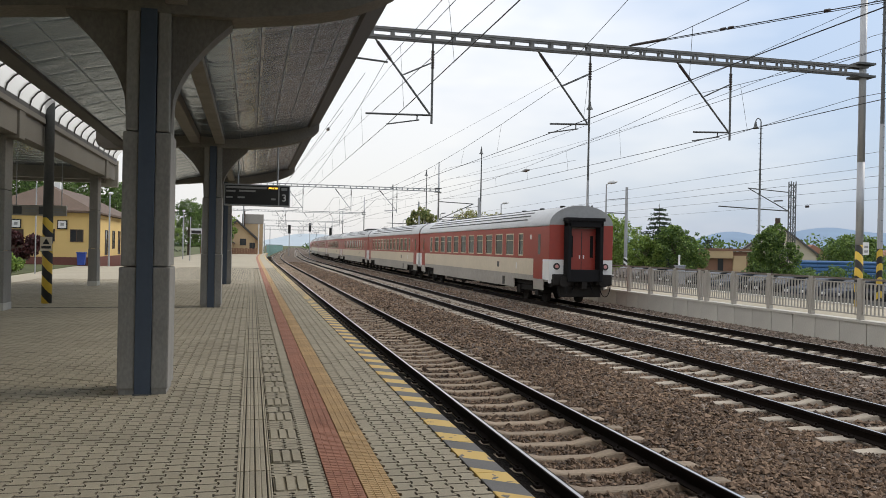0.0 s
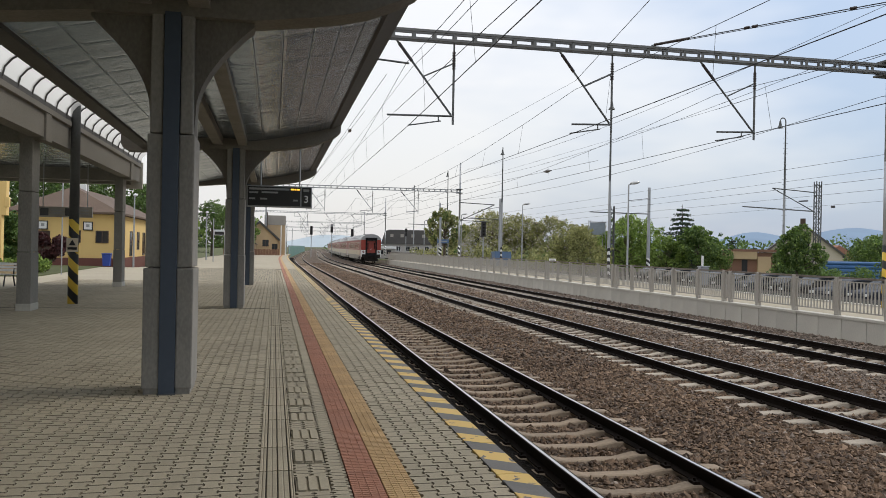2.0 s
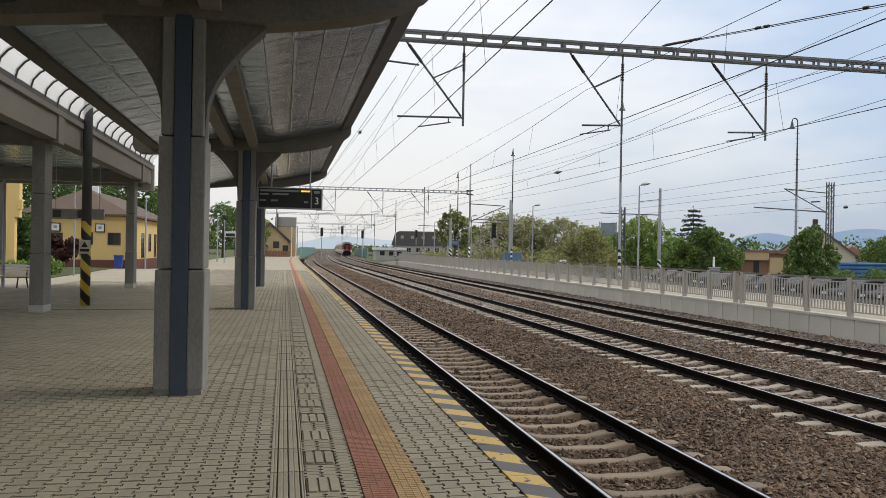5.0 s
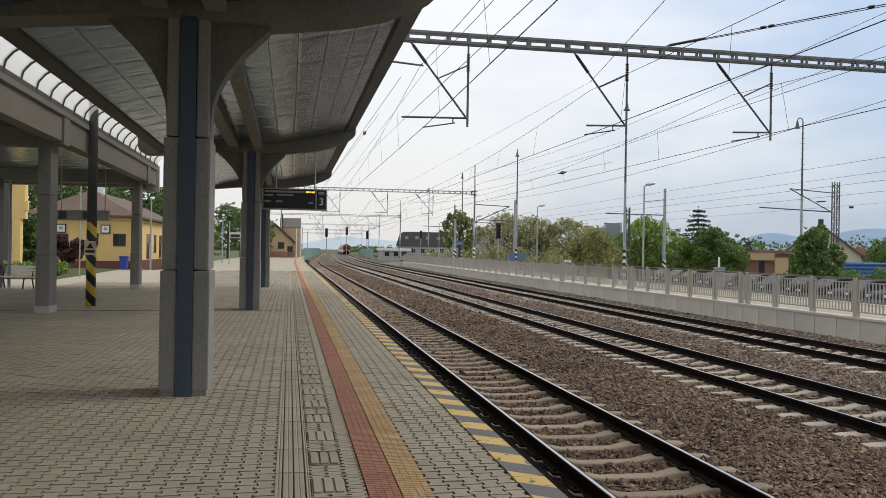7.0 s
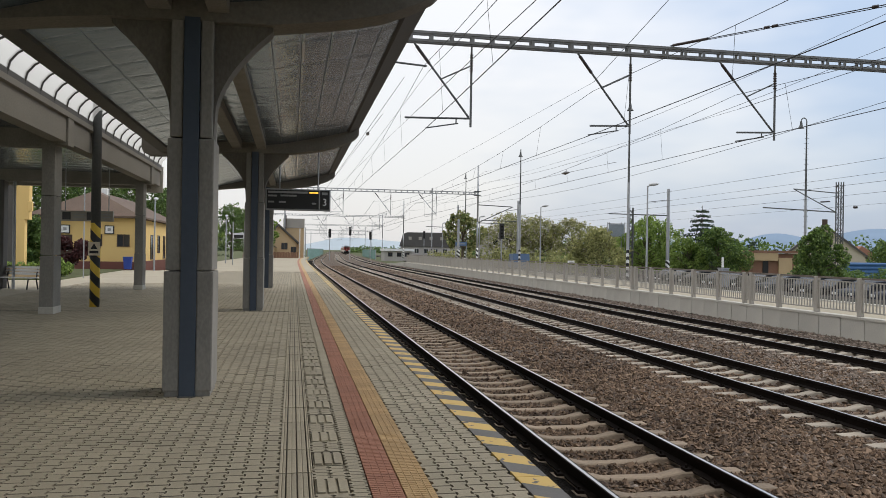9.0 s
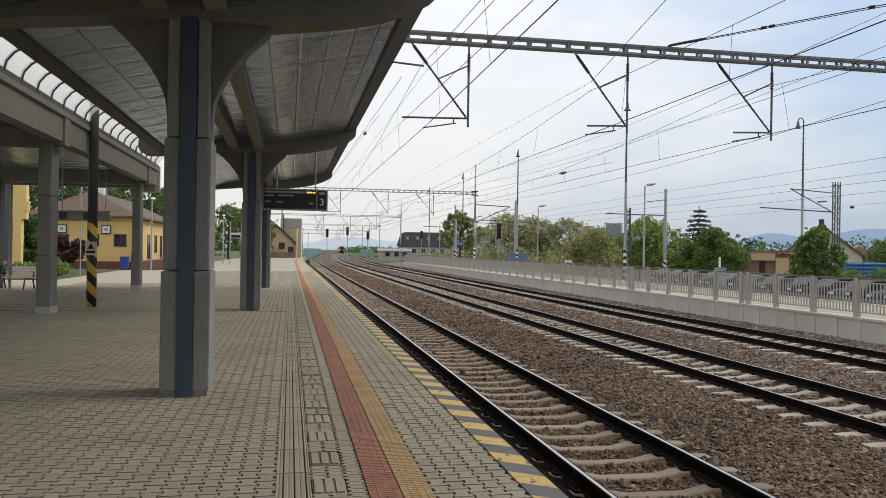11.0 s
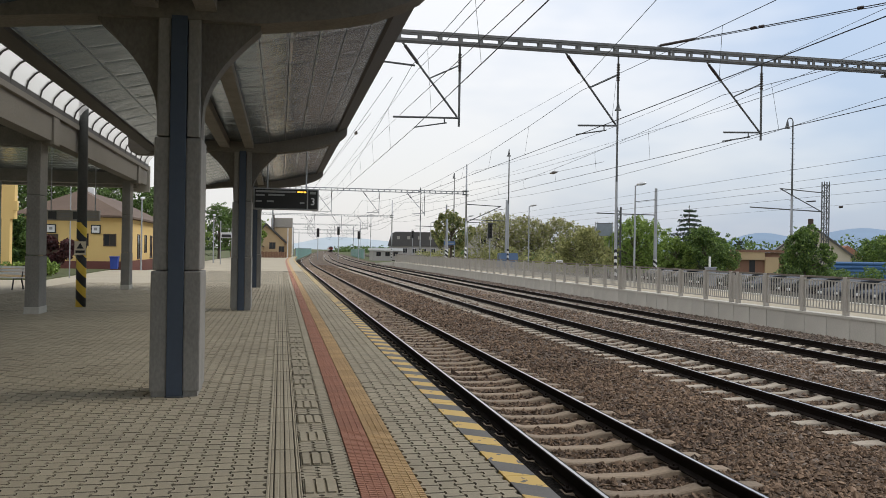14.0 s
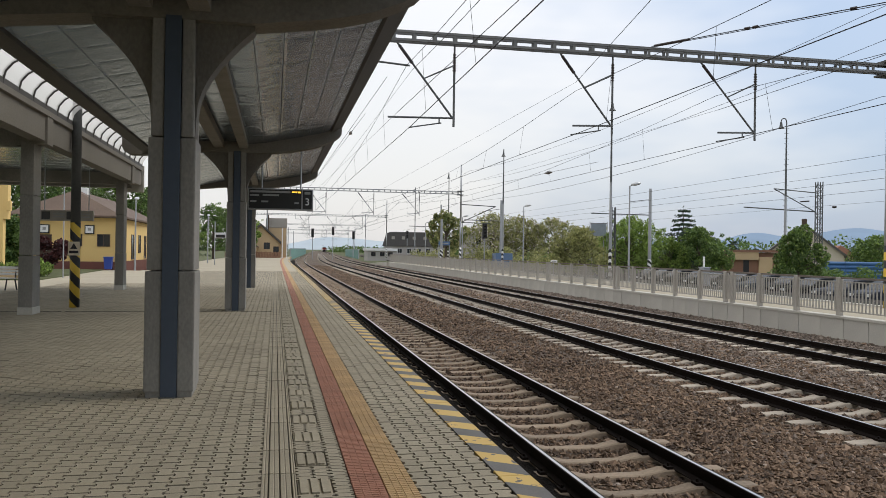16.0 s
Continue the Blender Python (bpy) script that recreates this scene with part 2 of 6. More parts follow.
SLATE_PANEL = material("faded_blue_grey_board", (0.22, 0.255, 0.28), 0.6, 0, 0.25, 8, 0.8, 0.1, 0.003)
DARK_CAR = material("dark_blue_car_paint", (0.018, 0.022, 0.035), 0.55, 0, 0.1, 8, 0.5, 0.0)
BLUE_BIN = material("blue_plastic", (0.025, 0.06, 0.30), 0.45, 0, 0.1, 10, 1.0, 0.05, 0.002)
GREEN_BARRIER = material("green_noise_barrier", (0.13, 0.27, 0.23), 0.7, 0, 0.15, 8, 0.4, 0.1, 0.004)
GRASS = material("meadow_grass", (0.095, 0.105, 0.05), 0.95, 0, 0.4, 3, 0.08, 0.6, 0.05, spec=0.15)
BARK = material("bark", (0.10, 0.078, 0.058), 0.95, 0, 0.35, 25, 2.0, 0.6, 0.02)
# distance haze is mixed into both hill colours
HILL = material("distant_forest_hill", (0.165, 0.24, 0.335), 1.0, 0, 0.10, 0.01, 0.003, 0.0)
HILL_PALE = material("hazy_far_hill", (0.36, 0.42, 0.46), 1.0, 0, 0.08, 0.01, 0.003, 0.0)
PLATFORM_FAR = material("pale_platform_paving", (0.335, 0.295, 0.215), 0.9, 0, 0.2, 5, 0.3, 0.15, 0.004)


def leaf_material(name, colour, tint):
    """Leaves that also let light through."""
    m = material(name, colour, 0.6, 0, 0.35, 3, 0.4, 0.0, island=0.9, tint=tint)
    n, l = m.node_tree.nodes, m.node_tree.links
    b, o = n["Principled BSDF"], n["Material Output"]
    t, x = n.new("ShaderNodeBsdfTranslucent"), n.new("ShaderNodeMixShader")
    l.new(b.inputs["Base Color"].links[0].from_socket, t.inputs["Color"])
    x.inputs["Fac"].default_value = 0.38
    l.new(b.outputs[0], x.inputs[1])
    l.new(t.outputs[0], x.inputs[2])
    l.new(x.outputs[0], o.inputs["Surface"])
    return m


LEAF = leaf_material("fresh_green_leaf", (0.115, 0.205, 0.032), (0.25, 0.34, 0.075))
LEAF_DARK = leaf_material("dark_green_leaf", (0.055, 0.115, 0.028), (0.13, 0.20, 0.05))
LEAF_OLIVE = leaf_material("olive_leaf", (0.185, 0.205, 0.065), (0.34, 0.335, 0.135))
LEAF_RED = leaf_material("dark_red_leaf", (0.045, 0.016, 0.018), (0.08, 0.026, 0.026))
BLOSSOM = leaf_material("pale_blossom", (0.48, 0.43, 0.38), (0.62, 0.57, 0.52))
NEEDLE = leaf_material("spruce_needle", (0.03, 0.055, 0.03), (0.05, 0.085, 0.045))


# ---- building blocks ----
def link(name, bm, mat, parent=None, label="", smooth=False):
    me = bpy.data.meshes.new(name)
    bm.normal_update()
    bm.to_mesh(me)
    bm.free()
    for mt in (mat if isinstance(mat, (list, tuple)) else [mat]):
        me.materials.append(mt)
    if smooth:
        for p in me.polygons:
            p.use_smooth = True
    ob = new(name, me)
    if parent is not None:
        ob.parent = parent
    if label:
        ob["label"] = label
    return ob


def part(name, bm, mat, parent, label="", smooth=False):
    return link(name, bm, mat, parent, label, smooth)


def thing(name, label, category, group="", m=None, kind=""):
    ob = new(name)
    ob.empty_display_size = 0.2
    if m is not None:
        ob.matrix_basis = m
    return tagged(ob, label, category, group, kind)


def box(x0, x1, y0, y1, z0, z1, bevel=0.0, bm=None):
    bm = bm or bmesh.new()
    v = [bm.verts.new((x, y, z)) for z in (z0, z1) for y in (y0, y1) for x in (x0, x1)]
    fs = [bm.faces.new([v[i] for i in q]) for q in ((0, 2, 3, 1), (4, 5, 7, 6), (0, 1, 5, 4), (2, 6, 7, 3), (0, 4, 6, 2), (1, 3, 7, 5))]
    if bevel:
        es = list({e for f in fs for e in f.edges})
        bmesh.ops.bevel(bm, geom=es, offset=bevel, segments=2, affect="EDGES", profile=0.6)
    return bm


def prism(profile, a, b, axis="y", bm=None):
    """A closed outline, extruded from a to b along an axis. Outline in (x, z) for y, (y, z) for x, (x, y) for z."""
    bm = bm or bmesh.new()
    put = {"y": lambda u, w, s: (u, s, w), "x": lambda u, w, s: (s, u, w), "z": lambda u, w, s: (u, w, s)}[axis]
    lo = [bm.verts.new(put(u, w, a)) for u, w in profile]
    hi = [bm.verts.new(put(u, w, b)) for u, w in profile]
    n = len(profile)
    bm.faces.new(lo)
    bm.faces.new(hi[::-1])
    for i in range(n):
        bm.faces.new((lo[i], hi[i], hi[(i + 1) % n], lo[(i + 1) % n]))
    bmesh.ops.recalc_face_normals(bm, faces=bm.faces[:])
    return bm


def tube(p, q, r0, r1=None, n=8, bm=None, cap=True):
    bm = bm or bmesh.new()
    r1 = r0 if r1 is None else r1
    p, q = Vector(p), Vector(q)
    d = (q - p).normalized()
    u = d.orthogonal().normalized()
    w = d.cross(u)
    rings = []
    for c, r in ((p, r0), (q, r1)):
        rings.append([bm.verts.new(c + (u * math.cos(2 * math.pi * i / n) + w * math.sin(2 * math.pi * i / n)) * r) for i in range(n)])
    for i in range(n):
        bm.faces.new((rings[0][i], rings[0][(i + 1) % n], rings[1][(i + 1) % n], rings[1][i]))
    if cap:
        bm.faces.new(rings[0][::-1])
        bm.faces.new(rings[1])
    return bm


def pipe(points, r, n=6, bm=None):
    """One bent tube through the points."""
    bm = bm or bmesh.new()
    pts = [Vector(p) for p in points]
    rings = []
    u = None
    for i, p in enumerate(pts):
        d = (pts[min(i + 1, len(pts) - 1)] - pts[max(i - 1, 0)]).normalized()
        u = d.orthogonal().normalized() if u is None else (u - d * u.dot(d)).normalized()
        w = d.cross(u)
        rings.append([bm.verts.new(p + (u * math.cos(2 * math.pi * k / n) + w * math.sin(2 * math.pi * k / n)) * r) for k in range(n)])
    for a, b in zip(rings[:-1], rings[1:]):
        for k in range(n):
            bm.faces.new((a[k], a[(k + 1) % n], b[(k + 1) % n], b[k]))
    bm.faces.new(rings[0][::-1])
    bm.faces.new(rings[-1])
    return bm


def bend(y):
    """Sideways shift of the line where it swings away in the distance."""
    if y < 95:
        return 0.0
    return 0.00024 * (y - 95) ** 2 if y < 200 else 2.646 + 0.0504 * (y - 200)


def heading(y):
    return -math.atan(0.0 if y < 95 else 0.00048 * (y - 95) if y < 200 else 0.0504)


def stations(y0, y1):
    ys = [y0, min(y1, 95.0)]
    y = 95.0
    while y < y1:
        y += 15 if y < 260 else 60
        ys.append(min(y, y1))
    out = []
    for q in ys:
        if not out or q > out[-1] + 1e-6:
            out.append(q)
    return out


def sweep(profile, y0, y1, bm=None, closed=True):
    """An outline in (x, z) carried along the line, which swings with bend()."""
    bm = bm or bmesh.new()
    rows = [[bm.verts.new((x + bend(y), y, z)) for x, z in profile] for y in stations(y0, y1)]
    n = len(profile)
    for a, b in zip(rows[:-1], rows[1:]):
        for i in range(n if closed else n - 1):
            bm.faces.new((a[i], b[i], b[(i + 1) % n], a[(i + 1) % n]))
    if closed:
        bm.faces.new(rows[0])
        bm.faces.new(rows[-1][::-1])
    bmesh.ops.recalc_face_normals(bm, faces=bm.faces[:])
    return bm


def soup(name, verts, faces, mat, parent=None):
    me = bpy.data.meshes.new(name)
    me.from_pydata(verts.tolist() if hasattr(verts, "tolist") else verts, [], faces.tolist() if hasattr(faces, "tolist") else faces)
    me.materials.append(mat)
    ob = new(name, me)
    if parent is not None:
        ob.parent = parent
    return ob


def lettering(text, size, mat, parent, m, name="lettering"):
    cu = bpy.data.curves.new(name, "FONT")
    cu.body, cu.size, cu.extrude, cu.align_x, cu.align_y = text, size, 0.003, "CENTER", "CENTER"
    cu.materials.append(mat)
    ob = new(name, cu)
    ob.parent = parent
    ob.matrix_basis = m
    return ob


# ---- ground, line and platforms ----
RAIL_Z = -0.55
TRACKS = (3.76, 8.70, 13.36)
EDGE_X = 1.95


BED = ((1.8, -0.95), (2.3, -0.90), (2.5, -0.80), (2.75, -0.755), (2.95, -0.77), (3.1, -0.78), (4.4, -0.78), (4.56, -0.77), (5.0, -0.74), (5.6, -0.72), (6.9, -0.74), (7.4, -0.745), (7.9, -0.77), (8.05, -0.78), (9.35, -0.78), (9.5, -0.77), (10.0, -0.745), (10.6, -0.73), (11.8, -0.73), (12.2, -0.745), (12.56, -0.77), (12.7, -0.78), (14.0, -0.78), (14.16, -0.77), (14.7, -0.745), (15.3, -0.71), (16.2, -0.66))


def build_ground():
    bm = bmesh.new()
    s = 4500
    for q in ((-s, -s), (s, -s), (s, s), (-s, s)):
        bm.verts.new((*q, -1.0))
    bm.faces.new(bm.verts)
    tagged(link("ground", bm, GRASS), "flat green meadow ground reaching to the horizon", "ground", kind="structure")
    prof = [(1.8, -1.1), *BED, (16.2, -1.1)]
    tagged(link("ballast_bed", sweep(prof, -8, 900), BALLAST), "brown crushed-stone ballast bed under the tracks", "ballast", kind="structure")
    # near-black strip of ballast along the platform wall
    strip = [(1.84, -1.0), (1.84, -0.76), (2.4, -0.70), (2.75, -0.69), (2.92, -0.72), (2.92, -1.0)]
    tagged(link("oily_ballast", sweep(strip, -8, 170), BALLAST_BLACK), "near-black ballast beside the platform wall", "ballast", kind="structure")
    yard = [(24.3, -1.1), (24.3, -0.80), (44.0, -0.80), (44.0, -1.1)]
    tagged(link("yard_ballast", sweep(yard, -8, 400), BALLAST_GREY), "grey ballast of the sidings behind the island platform", "ballast", kind="structure")


def rail_mesh(x):
    head = [(-0.036, -0.004), (-0.022, 0.0), (0.016, 0.0), (0.036, -0.004), (0.036, -0.035), (0.009, -0.05), (0.009, -0.13), (0.075, -0.15), (0.075, -0.165), (-0.075, -0.165), (-0.075, -0.15), (-0.009, -0.13), (-0.009, -0.05), (-0.036, -0.035)]
    return sweep([(x + u, RAIL_Z + w) for u, w in head], -8, 900)


def sleeper_data(mat):
    """A pretensioned concrete sleeper, high under the rails and lower in the middle."""
    bm = bmesh.new()
    secs = ((-1.30, -0.012, 0.115), (-1.0, 0.0, 0.12), (-0.55, 0.0, 0.12), (-0.32, -0.045, 0.10), (0.32, -0.045, 0.10), (0.55, 0.0, 0.12), (1.0, 0.0, 0.12), (1.30, -0.012, 0.115))
    rows = [[bm.verts.new((x, -w - 0.03, -0.14)), bm.verts.new((x, -w + 0.01, z - 0.012)), bm.verts.new((x, -w + 0.03, z)), bm.verts.new((x, w - 0.03, z)), bm.verts.new((x, w - 0.01, z - 0.012)), bm.verts.new((x, w + 0.03, -0.14))] for x, z, w in secs]
    for a, b in zip(rows[:-1], rows[1:]):
        for i in range(5):
            bm.faces.new((a[i], b[i], b[i + 1], a[i + 1]))
    bm.faces.new(rows[0])
    bm.faces.new(rows[-1])
    bmesh.ops.recalc_face_normals(bm, faces=bm.faces[:])
    me = bpy.data.meshes.new("sleeper")
    bm.to_mesh(me)
    bm.free()
    me.materials.append(mat)
    return me


def build_tracks():
    kinds = [sleeper_data(SLEEPER), sleeper_data(SLEEPER_PALE)]
    for k, x in enumerate(TRACKS):
        data = kinds[min(k, 1)]
        t = thing("railway_track", "pair of worn steel rails on concrete sleepers in ballast", "railway track", "parallel running lines", kind="structure")
        for side in (-0.75, 0.75):
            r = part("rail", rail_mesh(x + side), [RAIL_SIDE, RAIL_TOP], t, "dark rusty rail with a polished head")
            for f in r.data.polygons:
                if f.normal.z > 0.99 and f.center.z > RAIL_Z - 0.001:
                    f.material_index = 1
        y, n = 3.35 + 0.2 * k - 0.645 * 14, 0
        while y < 110:
            o = new("sleeper", data)
            o.parent = t
            jit = random.uniform(-1, 1)
            o.matrix_basis = pose(x + bend(y) + 0.012 * jit, y + 0.02 * random.uniform(-1, 1), RAIL_Z - 0.155, 0, 0, 0.4 * jit)
            y += 0.645
        far, faces = [], []
        while y < 420:
            c = x + bend(y)
            b = len(far)
            far += [(c - 1.3, y - 0.12, -0.70), (c + 1.3, y - 0.12, -0.70), (c + 1.3, y + 0.12, -0.70), (c - 1.3, y + 0.12, -0.70)]
            faces.append((b, b + 1, b + 2, b + 3))
            y += 0.645
        tagged(soup("distant_sleepers", far, faces, SLEEPER if k == 0 else SLEEPER_PALE, t), kind="stuff")
        # rail fastenings on the nearer stretch
        clip = bmesh.new()
        y = 3.35 + 0.2 * k - 0.645 * 10
        while y < 32:
            for s in (-0.75, 0.75):
                for e in (-0.115, 0.115):
                    box(x + s + e - 0.035, x + s + e + 0.035, y - 0.06, y + 0.06, RAIL_Z - 0.16, RAIL_Z - 0.125, bm=clip)
                    tube((x + s + e, y, RAIL_Z - 0.13), (x + s + e, y, RAIL_Z - 0.095), 0.016, n=5, bm=clip)
            y += 0.645
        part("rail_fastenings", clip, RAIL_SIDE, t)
        t.children[-1]["kind"] = "stuff"


def build_stones():
    """Loose ballast stones, dense close by and thinner further off."""
    rng = np.random.default_rng(4)
    octa = np.array([(1, 0, 0), (-1, 0, 0), (0, 1, 0), (0, -1, 0), (0, 0, 1), (0, 0, -1)], float)
    tri = np.array([(0, 2, 4), (2, 1, 4), (1, 3, 4), (3, 0, 4), (2, 0, 5), (1, 2, 5), (3, 1, 5), (0, 3, 5)])
    zones = ((2.0, 8.0, 4.0, 10.0, 620, 0.026), (2.0, 8.0, 10.0, 17.0, 420, 0.028), (7.5, 16.0, 8.0, 18.0, 240, 0.030), (2.0, 16.0, 17.0, 30.0, 130, 0.034), (2.0, 16.0, 30.0, 48.0, 75, 0.042), (2.0, 16.0, 48.0, 75.0, 60, 0.038), (2.0, 16.0, 75.0, 120.0, 18, 0.045), (2.0, 8.0, -5.0, 4.0, 260, 0.03), (7.5, 16.0, -5.0, 8.0, 130, 0.034))
    out = {STONE.name: [[], [], 0], STONE_GREY.name: [[], [], 0]}
    for x0, x1, y0, y1, dens, size in zones:
        c = int((x1 - x0) * (y1 - y0) * dens)
        x, y = rng.uniform(x0, x1, c), rng.uniform(y0, y1, c)
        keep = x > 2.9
        for tx in TRACKS:
            for r in (-0.75, 0.75):
                keep &= abs(x - tx - r) > 0.10
            on = abs(x - tx) < 1.34
            k = int(round((tx - TRACKS[0]) / 4.9))
            ph = np.abs((y - 3.35 - 0.2 * k + 0.3225) % 0.645 - 0.3225)
            keep &= ~(on & (ph < 0.125) & (rng.random(c) > 0.004))
        grey = 1 / (1 + np.exp(-(x - 11.2) / 1.5)) > rng.random(c)
        for pick, mat in ((keep & ~grey, STONE), (keep & grey, STONE_GREY)):
            heap = out[mat.name]
            stones(rng, x[pick], y[pick], size, octa, tri, heap)
    for mat, label in ((STONE, "loose brown crushed ballast stones"), (STONE_GREY, "loose grey crushed ballast stones by the outer tracks")):
        v, f, n = out[mat.name]
        tagged(soup("ballast_stones", np.concatenate(v), np.concatenate(f), mat), label, "ballast", kind="stuff")


def stones(rng, x, y, size, octa, tri, heap):
    """Adds one angular stone at each place to a heap of [points, faces, number of points]."""
    c = len(x)
    z = np.interp(x, [q[0] for q in BED], [q[1] for q in BED])
    z += rng.uniform(-0.012, 0.032, c)
    s = size * rng.lognormal(0, 0.3, (c, 1, 1))
    shape = octa[None] * rng.uniform(0.6, 1.35, (c, 6, 1)) + rng.normal(0, 0.25, (c, 6, 3))
    a = rng.uniform(0, 6.28, c)
    ca, sa = np.cos(a), np.sin(a)
    p = shape * s * np.array([1.15, 1.0, 0.75])
    q = np.stack([p[..., 0] * ca[:, None] - p[..., 1] * sa[:, None], p[..., 0] * sa[:, None] + p[..., 1] * ca[:, None], p[..., 2]], -1)
    q += np.stack([x + 0.00024 * np.maximum(y - 95, 0) ** 2, y, z], -1)[:, None]
    heap[0].append(q.reshape(-1, 3))
    heap[1].append((tri[None] + 6 * np.arange(c)[:, None, None]).reshape(-1, 3) + heap[2])
    heap[2] += 6 * c


def build_platform():
    p = thing("platform", "main platform paved with grey-green interlocking blocks", "platform", kind="structure")
    # bed just under the paving, wide towards the station house
    bed = sweep([(-9.5, -1.0), (-9.5, -0.035), (EDGE_X - 0.253, -0.035), (EDGE_X - 0.253, -1.0)], -30, 175)
    part("paving_bed", bed, JOINT, p)
    part("forecourt", box(-34, -9.5, -30, 62, -1.0, -0.03), PLATFORM_FAR, p, "pale paved forecourt")
    # same paving as the blocks, coloured paler for the open light past the canopy
    part("far_paving", sweep([(-9.0, -0.03), (-9.0, -0.006), (EDGE_X - 0.253, -0.006), (EDGE_X - 0.253, -0.03)], 62, 175), PLATFORM_FAR, p, "pale distant paving")
    part("inner_paving", box(-9.4, -4.98, 40.1, 62, -0.03, -0.006), PLATFORM_FAR, p, "pale paving beyond the canopy")
    part("retaining_face", sweep([(EDGE_X - 0.23, -1.0), (EDGE_X - 0.23, -0.16), (EDGE_X - 0.06, -0.16), (EDGE_X - 0.06, -1.0)], -8, 175), CONCRETE, p, "dark concrete platform face")
    part("rear_paving", box(-9.4, EDGE_X - 0.24, -29.9, -4.1, -0.034, -0.006), PLATFORM_FAR, p, "paving behind the canopy columns")
    return p


def paver_outline(w, h, notch):
    """Interlocking block seen from above: waisted sides that mesh with the neighbours."""
    return [(-w / 2 - notch, -h / 2), (w / 2 + notch, -h / 2), (w / 2 + notch, -h * 0.30), (w / 2 - notch, -h * 0.14), (w / 2 - notch, h * 0.14), (w / 2 + notch, h * 0.30),
            (w / 2 + notch, h / 2), (-w / 2 - notch, h / 2), (-w / 2 - notch, h * 0.30), (-w / 2 + notch, h * 0.14), (-w / 2 + notch, -h * 0.14), (-w / 2 - notch, -h * 0.30)]


TACTILE_Y, TACTILE_STEP = 5.972, 0.779


def build_pavers(p):
    rng = np.random.default_rng(9)
    W, H, gap = 0.130, 0.186, 0.0095
    out = np.array(paver_outline(W - gap, H - 0.009, 0.0125))
    n = len(out)
    inner = out * np.array([0.94, 0.935])
    top = np.c_[inner, np.zeros(n)]
    low = np.c_[out, np.full(n, -0.02)]
    base = np.r_[top, low]
    quads = [(i, n + i, n + (i + 1) % n, (i + 1) % n) for i in range(n)]
    me = bpy.data.meshes.new("paver")
    me.from_pydata(base.tolist(), [], [tuple(range(n))] + quads)
    me.materials.append(PAVER_PIECE)
    me.materials.append(PAVER_SIDE)
    for f in me.polygons:
        f.material_index = 0 if len(f.vertices) == n else 1
    vs, fs, count, singles = [], [], 0, 0
    cols = [-0.145 - W * i for i in range(0, 71)] + [1.100 + 0.131 * i for i in range(5)]
    for ci, x in enumerate(cols):
        off = (ci % 2) * H / 2
        y = -4.0 + off
        while y < (62 if x > -5 else 40):
            under = abs(x + 1.15) < 0.14 and abs((y - 9.9 + 6.5) % 13.15 - 6.5) < 0.12
            if not under:
                z = rng.normal(0, 0.0012)
                near = 4.55 < y < 7.4 and -1.9 < x < -0.1
                if near and singles < 290:
                    o = new("paver", me)
                    o.parent = p
                    o.matrix_basis = pose(x, y, z, rng.normal(0, 0.25), rng.normal(0, 0.25), rng.normal(0, 0.3))
                    singles += 1
                else:
                    b = base + np.array([x + bend(y), y, z])
                    b[:, 2] += (b[:, 0] - x) * rng.normal(0, 0.004) + (b[:, 1] - y) * rng.normal(0, 0.004)
                    vs.append(b)
                    if y < 40:
                        fs.append(tuple(count + i for i in range(n)))
                        fs += [tuple(count + i for i in q) for q in quads]
                    else:
                        fs.append(tuple(count + i for i in range(n)))
                    count += 2 * n
            y += H
    # half-length pavers that fill in between the tactile blocks
    tiny = base * np.array([0.97, 0.5, 1.0])
    for x0, x1 in ((0.180, 0.308), (0.308, 0.434), (0.436, 0.572)):
        y = 4.98 - 0.093 * 95
        while y < 60:
            ph = (y - TACTILE_Y + 0.215) % TACTILE_STEP
            if x0 > 0.43 or ph > 0.43:
                vs.append(tiny + np.array([(x0 + x1) / 2, y, 0.0]))
                fs.append(tuple(count + i for i in range(n)))
                fs += [tuple(count + i for i in q) for q in quads]
                count += 2 * n
            y += 0.093
    me2 = bpy.data.meshes.new("paving_blocks")
    allv = np.concatenate(vs).tolist()
    me2.from_pydata(allv, [], fs)
    me2.materials.append(PAVER)
    me2.materials.append(PAVER_SIDE)
    me2.polygons.foreach_set("material_index", [0 if len(f) == n or allv[f[0]][1] > 8.5 + 6 * rng.random() else 1 for f in fs])
    ob = new("paving_blocks", me2)
    ob.parent = p
    tagged(ob, "grey-green interlocking concrete paving blocks", kind="stuff")

    # guiding strip of long ribbed slabs
    slab = bmesh.new()
    box(-0.134, 0.120, -0.184, 0.184, -0.030, -0.011, bm=slab)
    for u0, u1 in ((-0.135, -0.086), (-0.077, -0.004), (0.005, 0.080), (0.089, 0.120)):
        m = (u0 + u1) / 2
        prism([(u0, -0.0105), (u0, -0.003), (u0 + 0.004, 0.003), (m - 0.007, 0.003), (m, -0.002), (m + 0.007, 0.003), (u1 - 0.004, 0.003), (u1, -0.003), (u1, -0.0105)], -0.184, 0.184, "y", slab)
    gd = bpy.data.meshes.new("guide_slab")
    slab.to_mesh(gd)
    slab.free()
    gd.materials.append(PAVER_PIECE)
    gd.materials.append(JOINT)
    for f in gd.polygons:
        f.material_index = 1 if abs(f.center.z + 0.011) < 0.0003 else 0
    y = 4.5 - 8.4
    while y < 62:
        o = new("guide_slab", gd)
        o.parent = p
        o.matrix_basis = pose(0.058, y, 0.002 * math.sin(7 * y), 0, 0, 0.15 * math.sin(13 * y))
        y += 0.372
    bar = bmesh.new()
    box(-0.120, 0.120, -0.188, 0.188, -0.034, -0.006, bm=bar)
